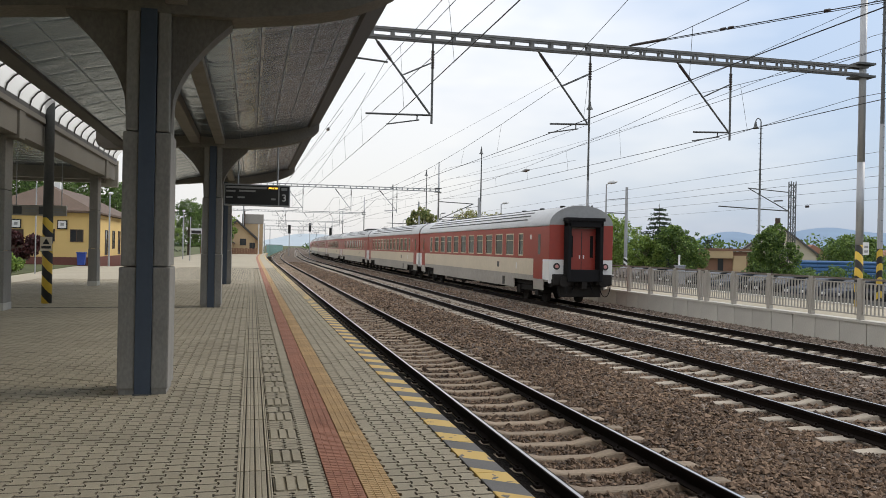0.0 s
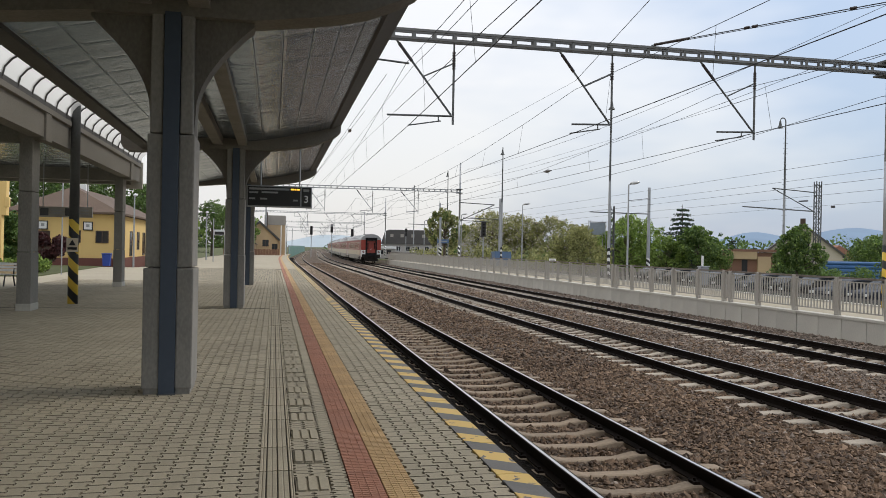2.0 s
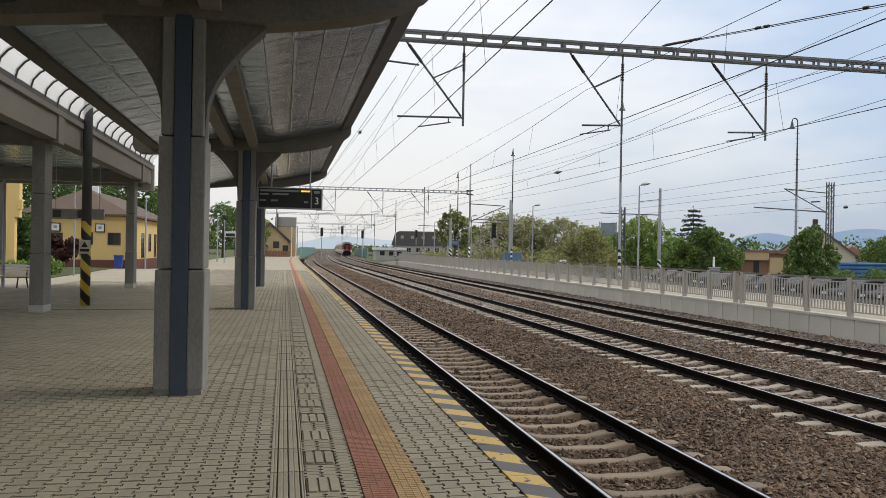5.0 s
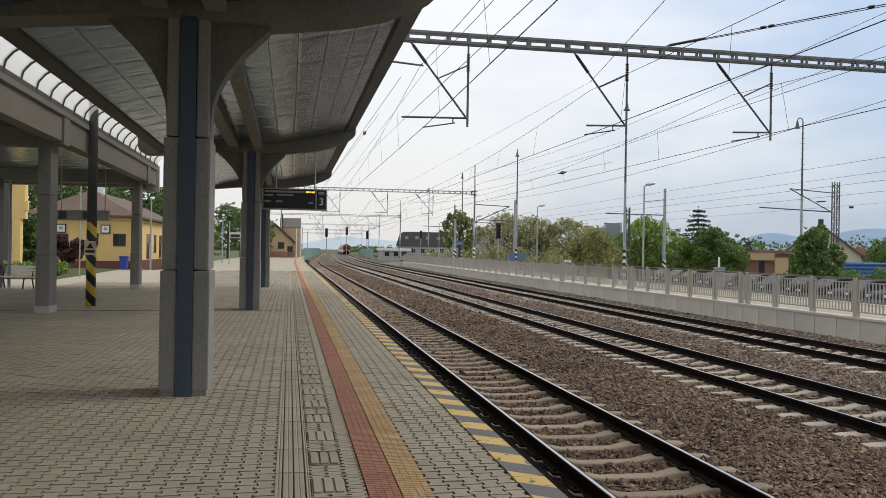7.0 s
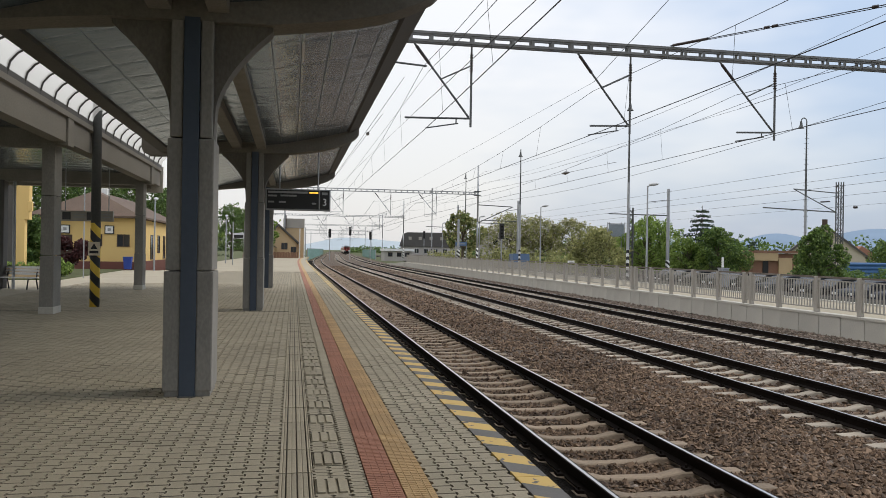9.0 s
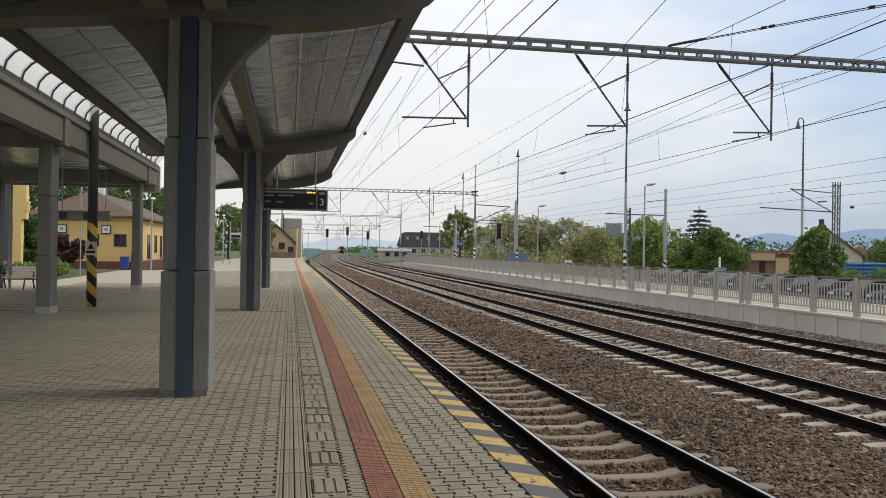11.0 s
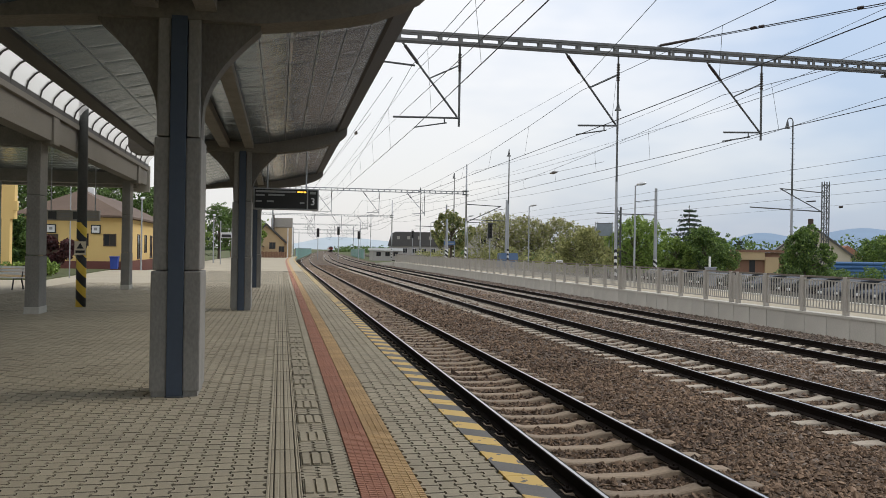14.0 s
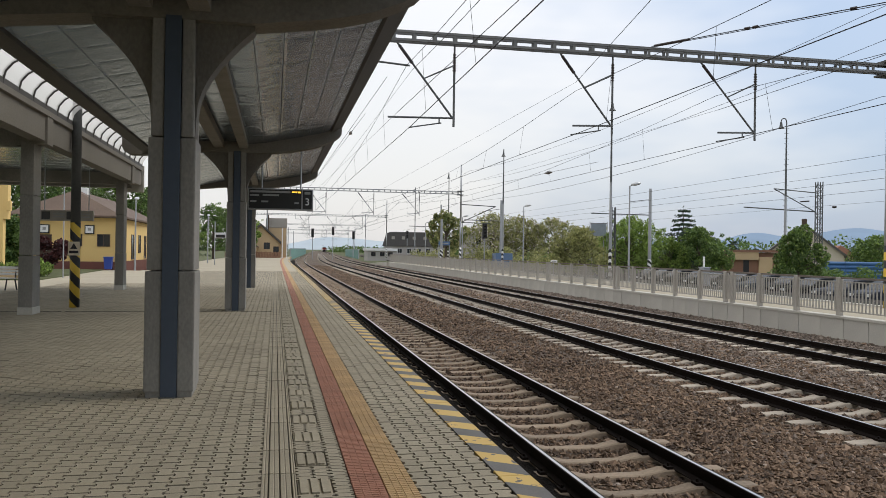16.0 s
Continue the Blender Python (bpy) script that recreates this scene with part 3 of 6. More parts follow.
    for i in range(3):
        box(-0.106 + i * 0.078, -0.050 + i * 0.078, -0.178, 0.178, -0.006, 0.007, bm=bar)
    bd = bpy.data.meshes.new("tactile_block")
    bar.to_mesh(bd)
    bar.free()
    bd.materials.append(PAVER_PIECE)
    y = TACTILE_Y - 12 * TACTILE_STEP
    while y < 60:
        o = new("tactile_block", bd)
        o.parent = p
        o.matrix_basis = pose(0.308, y, 0)
        y += TACTILE_STEP
    # red and ochre tactile tiles with studs
    def studded(name, w, mat):
        s = bmesh.new()
        box(-w / 2 + 0.002, w / 2 - 0.002, -0.091, 0.091, -0.03, 0.0, bm=s)
        c = 4
        for i in range(c):
            for j in range(4):
                u, v = -w / 2 + w * (i + 0.5) / c, -0.093 + 0.186 * (j + 0.5) / 4
                box(u - w / c * 0.42, u + w / c * 0.42, v - 0.0185, v + 0.0185, 0.0, 0.005, bm=s)
        d = bpy.data.meshes.new(name)
        s.to_mesh(d)
        s.free()
        d.materials.append(mat)
        return d
    red, och = studded("red_tile", 0.230, RED_PAVER), studded("ochre_tile", 0.224, OCHRE_PAVER)
    for d, x in ((red, 0.690), (och, 0.920)):
        y = 4.5 - 8.4
        while y < 62:
            o = new(d.name, d)
            o.parent = p
            o.matrix_basis = pose(x, y, 0, 0, 0, rng.normal(0, 0.15))
            y += 0.186
    part("far_red_band", sweep([(0.575, -0.02), (0.575, 0.0), (0.805, 0.0), (0.805, -0.02)], 62, 172), RED_PAVER, p)
    part("far_ochre_band", sweep([(0.808, -0.02), (0.808, 0.0), (1.032, 0.0), (1.032, -0.02)], 62, 172), OCHRE_PAVER, p)
    part("drain_channel", box(-9.3, -0.08, 22.62, 22.69, -0.03, 0.003), RAIL_SIDE, p, "dark slotted drain across the paving")
    # edge stones with slanted warning stripes
    y = -5.0
    while y < 80:
        o = part("edge_stone", box(EDGE_X - 0.250, EDGE_X, y + 0.003, y + 0.997, -0.16, 0.006, 0.006 if y < 24 else 0), EDGE_STRIPE, p)
        y += 1.0
    part("far_edge", sweep([(EDGE_X - 0.250, -0.16), (EDGE_X - 0.250, 0.0), (EDGE_X, 0.0), (EDGE_X, -0.16)], 80, 175), EDGE_STRIPE, p)


def build_island_platform():
    p = thing("island_platform", "raised platform with pale concrete panel wall and railing", "platform", kind="structure")
    X = 16.05
    part("platform_fill", sweep([(X + 0.12, -1.0), (X + 0.12, -0.02), (20.9, -0.02), (20.9, -1.0)], -8, 118), PLATFORM_FAR, p, "pale paved platform surface")
    part("service_strip", sweep([(20.9, -1.0), (20.9, -0.03), (24.2, -0.03), (24.2, -1.0)], -8, 118), ASPHALT, p, "dark asphalt strip behind the platform")
    part("coping", sweep([(X - 0.03, -0.07), (X - 0.03, 0.0), (X + 0.35, 0.0), (X + 0.35, -0.07)], -8, 118), CONCRETE_PALE, p)
    part("far_kerb", sweep([(20.62, -0.02), (20.62, 0.03), (20.92, 0.03), (20.92, -0.02)], -8, 118), CONCRETE_PALE, p, "white edge of the far side")
    data = bpy.data.meshes.new("wall_panel")
    b = box(0, 0.10, 0.012, 1.008, -0.95, -0.072, 0.008)
    b.to_mesh(data)
    b.free()
    data.materials.append(CONCRETE_PALE)
    y = 10.42 - 1.02 * 16
    while y < 116:
        o = new("wall_panel", data)
        o.parent = p
        o.matrix_basis = pose(X + 0.004 * random.uniform(-1, 1), y, 0)
        y += 1.02
    part("ramp_kerb", prism([(118, -0.9), (118, 0.0), (140, -0.6), (140, -0.9)], X, X + 8, "x"), CONCRETE_PALE, p)
    # railing: broad posts, two rails and thin bars
    f = thing("platform_railing", "pale grey steel railing with broad posts and thin upright bars", "railing", kind="")
    post = bpy.data.meshes.new("post")
    b = box(-0.07, 0.07, -0.075, 0.075, -0.02, 1.12, 0.012)
    box(-0.09, 0.09, -0.10, 0.10, -0.02, 0.0, bm=b)
    b.to_mesh(post)
    b.free()
    post.materials.append(RAILING_PAINT)
    x = X + 0.16
    ys = [-5.01 + 2.0 * i - (0.3 if i in (16, 21, 26) else 0) for i in range(62)]
    for q in ys:
        o = new("post", post)
        o.parent = f
        o.matrix_basis = pose(x + bend(q), q, 0)
    for q in (27.13, 37.13, 47.10):
        o = new("post", post)
        o.parent = f
        o.matrix_basis = pose(x, q, 0)
    for z, r in ((1.10, 0.026), (0.99, 0.016), (0.14, 0.02)):
        part("rail", sweep([(x - r, z - r), (x - r, z + r), (x + r, z + r), (x + r, z - r)], -5.1, 117), RAIL_BROWN if z > 1 else RAILING_PAINT, f)
    bar = bpy.data.meshes.new("bar")
    b = box(-0.012, 0.012, -0.021, 0.021, 0.14, 0.99)
    b.to_mesh(bar)
    b.free()
    bar.materials.append(RAILING_PAINT)
    vs, fs = [], []
    q, n = 12.9 - 0.1429 * 122, -122
    while q < 116:
        c = x + bend(q)
        if 0 <= n < 300:
            o = new("bar", bar)
            o.parent = f
            o.matrix_basis = pose(c, q, 0)
        else:
            k = len(vs)
            for zz in (0.14, 0.99):
                vs += [(c - 0.012, q - 0.017, zz), (c + 0.012, q - 0.017, zz), (c + 0.012, q + 0.017, zz), (c - 0.012, q + 0.017, zz)]
            fs += [(k, k + 1, k + 5, k + 4), (k + 1, k + 2, k + 6, k + 5), (k + 2, k + 3, k + 7, k + 6), (k + 3, k, k + 4, k + 7)]
        n += 1
        q += 0.1429
    tagged(soup("distant_railing_infill", vs, fs, RAILING_PAINT, f), kind="stuff")


# ---- canopies ----
# the two rearmost rows are unseen, added with the roof to cut light
BAYS = (-29.5, -16.35, -3.2, 9.95, 23.1, 36.25)     # rows of columns
COL_X = -1.2


COL_AT = {9.95: -1.17, 23.1: -1.05, 36.25: -1.10}


def main_column(y):
    c = thing("canopy_column", "twin concrete column with a slate-blue steel core and flared head", "column", "canopy columns along the platform", pose(COL_AT.get(y, COL_X), y, 0))
    for s in (-1, 1):
        shaft = bmesh.new()
        def leg(x0, x1, d, z0, z1, bv=0.02):
            box(*sorted((s * x0, s * x1)), -d, d + 0.18, z0, z1, bv, shaft)
        leg(0.088, 0.275, 0.245, 0.06, 1.44)
        leg(0.088, 0.26, 0.23, 1.45, 2.97)
        leg(0.095, 0.235, 0.23, 2.98, 4.36)
        leg(0.095, 0.255, 0.225, 0.0, 0.07, 0.0)
        part("shaft", shaft, CONCRETE, c)
        # curved bracket
        prof = [(0.24, 2.99), (0.255, 3.28)]
        for i in range(1, 13):
            a = i / 12
            prof.append((0.255 + 0.645 * a ** 1.75, 3.28 + 1.0 * a))
        prof += [(0.90, 4.345), (0.24, 4.345)]
        part("bracket", prism([(s * u, w) for u, w in prof], -0.12, 0.19), CONCRETE_BRACKET, c, "darker concrete bracket")
    part("core", box(-0.088, 0.088, -0.26, 0.26, 0.0, 4.36, 0.004), SLATE_BLUE, c, "slate-blue painted steel core")
    part("foot_plate", box(-0.10, 0.10, -0.275, 0.275, -0.01, 0.012), DARK_STEEL, c)
    return c


def canopy_beam(y, parent):
    """Cross beam whose underside rises to a slim tip over the platform edge."""
    lo = [(-4.02, 4.62), (-4.02, 4.36), (-3.97, 4.25), (-3.85, 4.18), (-3.55, 4.18), (-2.1, 4.32), (-0.25, 4.33), (0.43, 4.42), (0.80, 4.485), (1.10, 4.56), (1.48, 4.715), (1.68, 4.83), (1.77, 4.92)]
    hi = [(1.80, 5.52), (-3.45, 5.35), (-3.55, 4.95)]
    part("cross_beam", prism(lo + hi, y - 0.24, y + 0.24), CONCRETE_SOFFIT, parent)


def panel_strip(y0, y1, xs, zs, name, mat, parent, step):
    """One row of sheet panels between two beams, each with a shallow raised frame."""
    y = y0
    while y < y1 - 0.05:
        e = min(y + step, y1)
        bm = bmesh.new()
        for i in range(len(xs) - 1):
            a, b = (xs[i], zs[i]), (xs[i + 1], zs[i + 1])
            sag = random.uniform(0.0, 0.02)
            c = [(a[0] + 0.004, y + 0.006, a[1]), (b[0] - 0.004, y + 0.006, b[1]), (b[0] - 0.004, e - 0.006, b[1]), (a[0] + 0.004, e - 0.006, a[1])]
            m = Vector(((a[0] + b[0]) / 2, (y + e) / 2, (a[1] + b[1]) / 2 - sag))
            v = [bm.verts.new(q) for q in c]
            w = [bm.verts.new(Vector(q).lerp(m, 0.03) + Vector((0, 0, 0.004))) for q in c]
            u = [bm.verts.new(Vector(q).lerp(m, 0.22) + Vector((0, 0, 0.001))) for q in c]
            for r0, r1 in ((v, w), (w, u)):
                for k in range(4):
                    bm.faces.new((r0[k], r0[(k + 1) % 4], r1[(k + 1) % 4], r1[k]))
            bm.faces.new(u)
        bmesh.ops.recalc_face_normals(bm, faces=bm.faces[:])
        part(name, bm, mat, parent)
        y = e


def build_canopy():
    for y in BAYS:
        main_column(y)
    c = thing("main_canopy", "concrete platform canopy with metal panel ceiling and dark fascia", "canopy", kind="structure")
    for y in BAYS:
        canopy_beam(y, c)
    # the roof behind the camera is an unseen extension that blocks light
    Y0, Y1 = -30.0, 37.0
    part("roof_slab", prism([(-3.45, 5.35), (1.82, 5.55), (1.82, 5.62), (-3.45, 5.42)], Y0, Y1), CONCRETE, c)
    part("edge_fascia", prism([(1.50, 4.985), (1.80, 5.15), (1.80, 5.55), (1.42, 5.55), (1.42, 5.06)], Y0, Y1), FASCIA_DARK, c, "dark steel edge beam")
    part("inner_fascia", prism([(-3.50, 4.245), (-3.24, 4.265), (-3.22, 4.52), (-3.50, 5.42)], Y0, Y1), FASCIA_DARK, c, "dark inner edge beam")
    for x0, x1 in ((-1.66, -1.40), (-1.00, -0.76)):
        part("long_rib", box(x0, x1, Y0, Y1, 4.43, 5.36, 0.01), CONCRETE, c)
    for a, b in zip(BAYS[:-1], BAYS[1:]):
        panel_strip(a + 0.24, b - 0.24, (-3.22, -2.70, -2.18, -1.66), (4.31, 4.45, 4.56, 4.63), "ceiling_panel", CEILING_METAL, c, 0.94)
        panel_strip(a + 0.24, b - 0.24, (-0.76, -0.34, 0.08, 0.50, 0.88, 1.22, 1.45), (4.55, 4.60, 4.685, 4.775, 4.86, 4.94, 5.01), "ceiling_panel", CEILING_METAL, c, 1.58)
        panel_strip(a + 0.24, b - 0.24, (-1.40, -1.00), (4.62, 4.60), "ceiling_panel", CEILING_METAL, c, 0.94)


def build_second_canopy():
    c = thing("station_canopy", "lower canopy with concrete edge beam and metal ceiling", "canopy", kind="structure")
    # this roof too runs on unseen behind the camera to block light
    Y0, Y1 = -30.0, 36.2
    part("edge_beam", prism([(-5.95, 4.29), (-5.60, 4.29), (-5.60, 4.88), (-5.52, 4.90), (-5.52, 5.03), (-5.95, 5.03)], Y0, Y1), CONCRETE_BEAM, c, "pale concrete edge beam")
    part("end_panel", box(-6.4, -5.48, 36.25, 36.4, 4.0, 5.12, 0.02), CONCRETE_PALE, c, "pale end panel")
    part("ceiling_sheet", box(-16, -5.95, Y0, Y1, 4.62, 4.70), CEILING_METAL, c)
    part("roof_slab", box(-16, -5.95, Y0, Y1, 4.75, 5.05), CONCRETE, c)
    for y in (9.0, 21.9, 34.1):
        part("cross_beam", box(-16, -5.95, y - 0.2, y + 0.2, 4.15, 4.74, 0.015), CONCRETE, c)
    part("end_beam", box(-16, -5.95, 35.9, 36.25, 4.15, 4.74, 0.015), CONCRETE, c)
    y = Y0 + 0.4
    while y < Y1 - 0.5:
        panel_strip(y, min(y + 2.0, Y1 - 0.5), (-9.6, -8.4, -7.2, -5.97), (4.60, 4.60, 4.60, 4.60), "ceiling_panel", CEILING_METAL, c, 1.0)
        y += 2.0
    for y in (9.0, 21.9, 34.1):
        k = thing("square_column", "square weathered concrete column with chamfered edges", "column", "columns of the station canopy", pose(-5.98, y, 0))
        part("plinth", box(-0.175, 0.175, -0.35, 0.35, 0, 0.18, 0.01), CONCRETE_PALE, k, "pale worn plinth")
        part("shaft", box(-0.165, 0.165, -0.33, 0.33, 0.17, 1.44, 0.02), CONCRETE, k)
        part("upper_shaft", box(-0.155, 0.155, -0.32, 0.32, 1.45, 2.93, 0.02), CONCRETE, k)
        part("corbel", box(-0.20, 0.44, -0.26, 0.26, 4.20, 4.94, 0.015), CONCRETE_BEAM, k, "pale corbel under the edge beam")
        part("top_shaft", box(-0.155, 0.155, -0.32, 0.32, 2.94, 4.24, 0.02), CONCRETE, k)
    k = thing("square_column", "dark square column beside the station house", "column", "columns of the station canopy", pose(-11.2, 34.1, 0))
    part("shaft", box(-0.25, 0.25, -0.25, 0.25, 0, 4.2, 0.02), FASCIA_DARK, k)
    # glazed strip between the two roofs
    g = thing("skylight", "arched translucent skylight strip with dark steel ribs", "skylight", kind="structure")
    arc = [(-5.55 + 2.05 * (1 - math.cos(a)) / 1.0 * 0.5 * 2 * 0.5, 5.12 + 0.62 * math.sin(a)) for a in np.linspace(0, math.pi * 0.98, 11)]
    y = 17.2 - 1.06 * 44
    while y < Y1 - 0.4:
        bm = bmesh.new()
        rows = [[bm.verts.new((x, q, z)) for x, z in arc] for q in (y + 0.03, y + 1.03)]
        for k in range(len(arc) - 1):
            bm.faces.new((rows[0][k], rows[1][k], rows[1][k + 1], rows[0][k + 1]))
        part("pane", bm, SKYLIGHT, g, smooth=True)
        rb = bmesh.new()
        pipe([(x, y, z) for x, z in arc], 0.035, 5, rb)
        tube((-5.56, y, 4.97), (-5.56, y, 5.14), 0.035, n=5, bm=rb)
        part("rib", rb, FASCIA_DARK, g)
        y += 1.06
    part("sill", box(-5.60, -5.535, Y0, Y1, 5.02, 5.16), FASCIA_DARK, g)


def sheet_light(name, colour):
    """Milky translucent roof sheet that lets the sky shine through."""
    m = bpy.data.materials.new(name)
    m.use_nodes = True
    n, l = m.node_tree.nodes, m.node_tree.links
    n.clear()
    o, t, d, x = n.new("ShaderNodeOutputMaterial"), n.new("ShaderNodeBsdfTranslucent"), n.new("ShaderNodeBsdfTransparent"), n.new("ShaderNodeMixShader")
    t.inputs["Color"].default_value, d.inputs["Color"].default_value = (*colour, 1), (0.74, 0.73, 0.69, 1)
    x.inputs["Fac"].default_value = 0.55
    l.new(t.outputs[0], x.inputs[1])
    l.new(d.outputs[0], x.inputs[2])
    l.new(x.outputs[0], o.inputs["Surface"])
    return m


SKYLIGHT = sheet_light("milky_skylight_sheet", (0.72, 0.70, 0.65))


# ---- catenary ----
def gantry(y, left_pole=True, x0=-5.44, x1=20.55, near=True):
    s = bend(y)
    g = thing("catenary_portal", "grey steel lattice portal carrying the overhead line", "catenary portal", "overhead line portals", pose(s, y, 0))
    if near:
        part("striped_base", tube((x0, 0, 0), (x0, 0, 2.35), 0.135, n=16), POLE_STRIPE, g, "black and yellow striped pole foot", True)
        part("left_pole", tube((x0, 0, 2.35), (x0, 0, 9.0), 0.132, 0.12, 16), DARK_STEEL, g, "", True)
        part("warning_plate", box(x0 - 0.15, x0 + 0.15, -0.16, -0.142, 1.44, 1.82), COACH_WHITE, g, "warning plate with a triangle")
        part("triangle", prism([(x0 - 0.09, 1.62), (x0 + 0.09, 1.62), (x0, 1.78)], -0.168, -0.162), BLACK, g)
        part("caption_bar", box(x0 - 0.12, x0 + 0.12, -0.168, -0.162, 1.50, 1.57), BLACK, g)
    else:
        part("left_pole", tube((x0 + 3, 0, -0.6), (x0 + 3, 0, 9.0), 0.14, 0.12, 8), GALVANISED, g)
    w = 1.0 if near else 0.8
    part("right_pole", tube((x1, 0, 2.12), (x1, 0, 5.0), 0.128 * w, 0.124 * w, 14), GALVANISED, g, "", True)
    part("upper_pole", tube((x1, 0, 5.0), (x1, 0, 11.3), 0.122 * w, 0.11 * w, 14), GALVANISED, g, "", True)
    part("striped_foot", tube((x1, 0, -0.05), (x1, 0, 2.12), 0.136 * w, n=14), POLE_STRIPE if near else POLE_WHITE, g, "slanted warning bands", True)
    # far chords, battens and cantilevers get paler steel, painting in distance haze
    for zz in (8.02, 8.27):
        for yy in (-0.13, 0.13):
            part("chord", box(x0 - 0.3, x1 + 0.1, yy - 0.035, yy + 0.035, zz - 0.036, zz + 0.036), PORTAL_STEEL if near else GALVANISED, g)
    q = x0
    while q < x1 - 0.3:
        for yy in (-0.125, 0.125):
            part("batten", box(q - 0.045, q + 0.045, yy - 0.015, yy + 0.015, 8.05, 8.24), PORTAL_STEEL if near else GALVANISED, g)
        q += 0.63
    if near:
        part("pole_plate", box(x1 + 0.02, x1 + 0.26, -0.16, -0.142, 1.78, 2.22), WHITE, g, "small white plate with grey bars")
        for zz in (1.86, 2.02):
            part("plate_bar", box(x1 + 0.07, x1 + 0.21, -0.166, -0.16, zz, zz + 0.08), GREY_TEXT, g)
    if y == 88.0:
        side = bmesh.new()
        tube((x1, 0, 6.9), (x1 + 4.0, 0, 6.75), 0.05, n=6, bm=side)
        tube((x1 + 4.0, 0, 6.75), (x1, 0, 4.88), 0.05, n=6, bm=side)
        tube((x1, 0, 4.9), (x1 + 3.4, 0, 4.85), 0.04, n=6, bm=side)
        part("side_cantilever", side, DARK_STEEL, g, "steel arm over the siding")
    for zz in (7.90, 8.33):
        part("bracket", box(x1 - 0.42, x1 + 0.28, -0.3, 0.3, zz, zz + 0.07), DARK_STEEL, g)
    for k, tx in enumerate(TRACKS):
        hx, reach, out = tx + (1.5, 1.70, 2.06)[k], (1.76, 1.75, 1.96)[k], (2.02, 1.32, 1.34)[k]
        arm = bmesh.new()
        tube((hx, 0, 7.98), (hx, 0, 7.75), 0.03, bm=arm)
        tube((hx, 0, 7.15), (hx, 0, 5.50), 0.036, bm=arm)
        tube((hx - reach, 0, 7.95), (hx - 0.06, 0, 5.79), 0.032, bm=arm)
        tube((hx - 0.97, 0, 6.90), (hx, 0, 7.37), 0.022, bm=arm)
        tube((hx, 0, 5.76), (hx - out, 0, 5.71), 0.03, bm=arm)
        tube((hx - 0.45, 0, 5.74), (hx - 0.45, 0, 5.58), 0.02, bm=arm)
        tube((hx - 0.38, 0, 5.60), (hx - 1.38, 0.0, 5.42), 0.02, bm=arm)
        if k == 0:
            tube((2.78, 0, 8.0), (2.78, 0, 7.30), 0.03, bm=arm)
            tube((2.74, 0, 7.36), (3.88, 0, 7.28), 0.03, bm=arm)
        part("cantilever", arm, DARK_STEEL if near else GALVANISED, g, "steel tube cantilever", False)
        ins = bmesh.new()
        for i in range(7):
            tube((hx, 0, 7.70 - i * 0.08), (hx, 0, 7.66 - i * 0.08), 0.06, 0.05, 8, ins)
        tube((hx, 0, 7.75), (hx, 0, 7.15), 0.03, bm=ins)
        part("insulator", ins, INSULATOR, g)
        d = Vector((reach - 0.06, 0, -2.16)).normalized()
        p = Vector((hx - reach, 0, 7.95))
        part("insulator", tube(p + d * 0.1, p + d * 0.75, 0.05), INSULATOR, g)
    return g


# where the wires pass the nearest portal, and a second point on the near side of it
CONTACT = (((3.90, 5.42), (3.80, 11.5)), ((9.01, 5.38), (8.95, 10.1)), ((14.13, 5.40), (14.27, 16.1)))
CARRIER = (((3.79, 7.28), (3.69, 16.2)), ((9.18, 6.81), (9.00, 13.8)), ((14.03, 6.92), (13.70, 15.5)))
PORTAL_Y = 24.2
ANCHOR_A, ANCHOR_B = Vector((11.72, 24.2, 8.37)), Vector((23.3, 2.0, 7.65))


def near_wire(at, other, sag, n=14):
    """Points of a wire from the nearest portal back along the platform."""
    (x, z), (x2, y2) = at, other
    out = []
    for i in range(n + 1):
        d = 40.0 * i / n
        out.append((x + (x2 - x) * d / (PORTAL_Y - y2), PORTAL_Y - d, z - sag * (d - d * d / 64)))
    return out


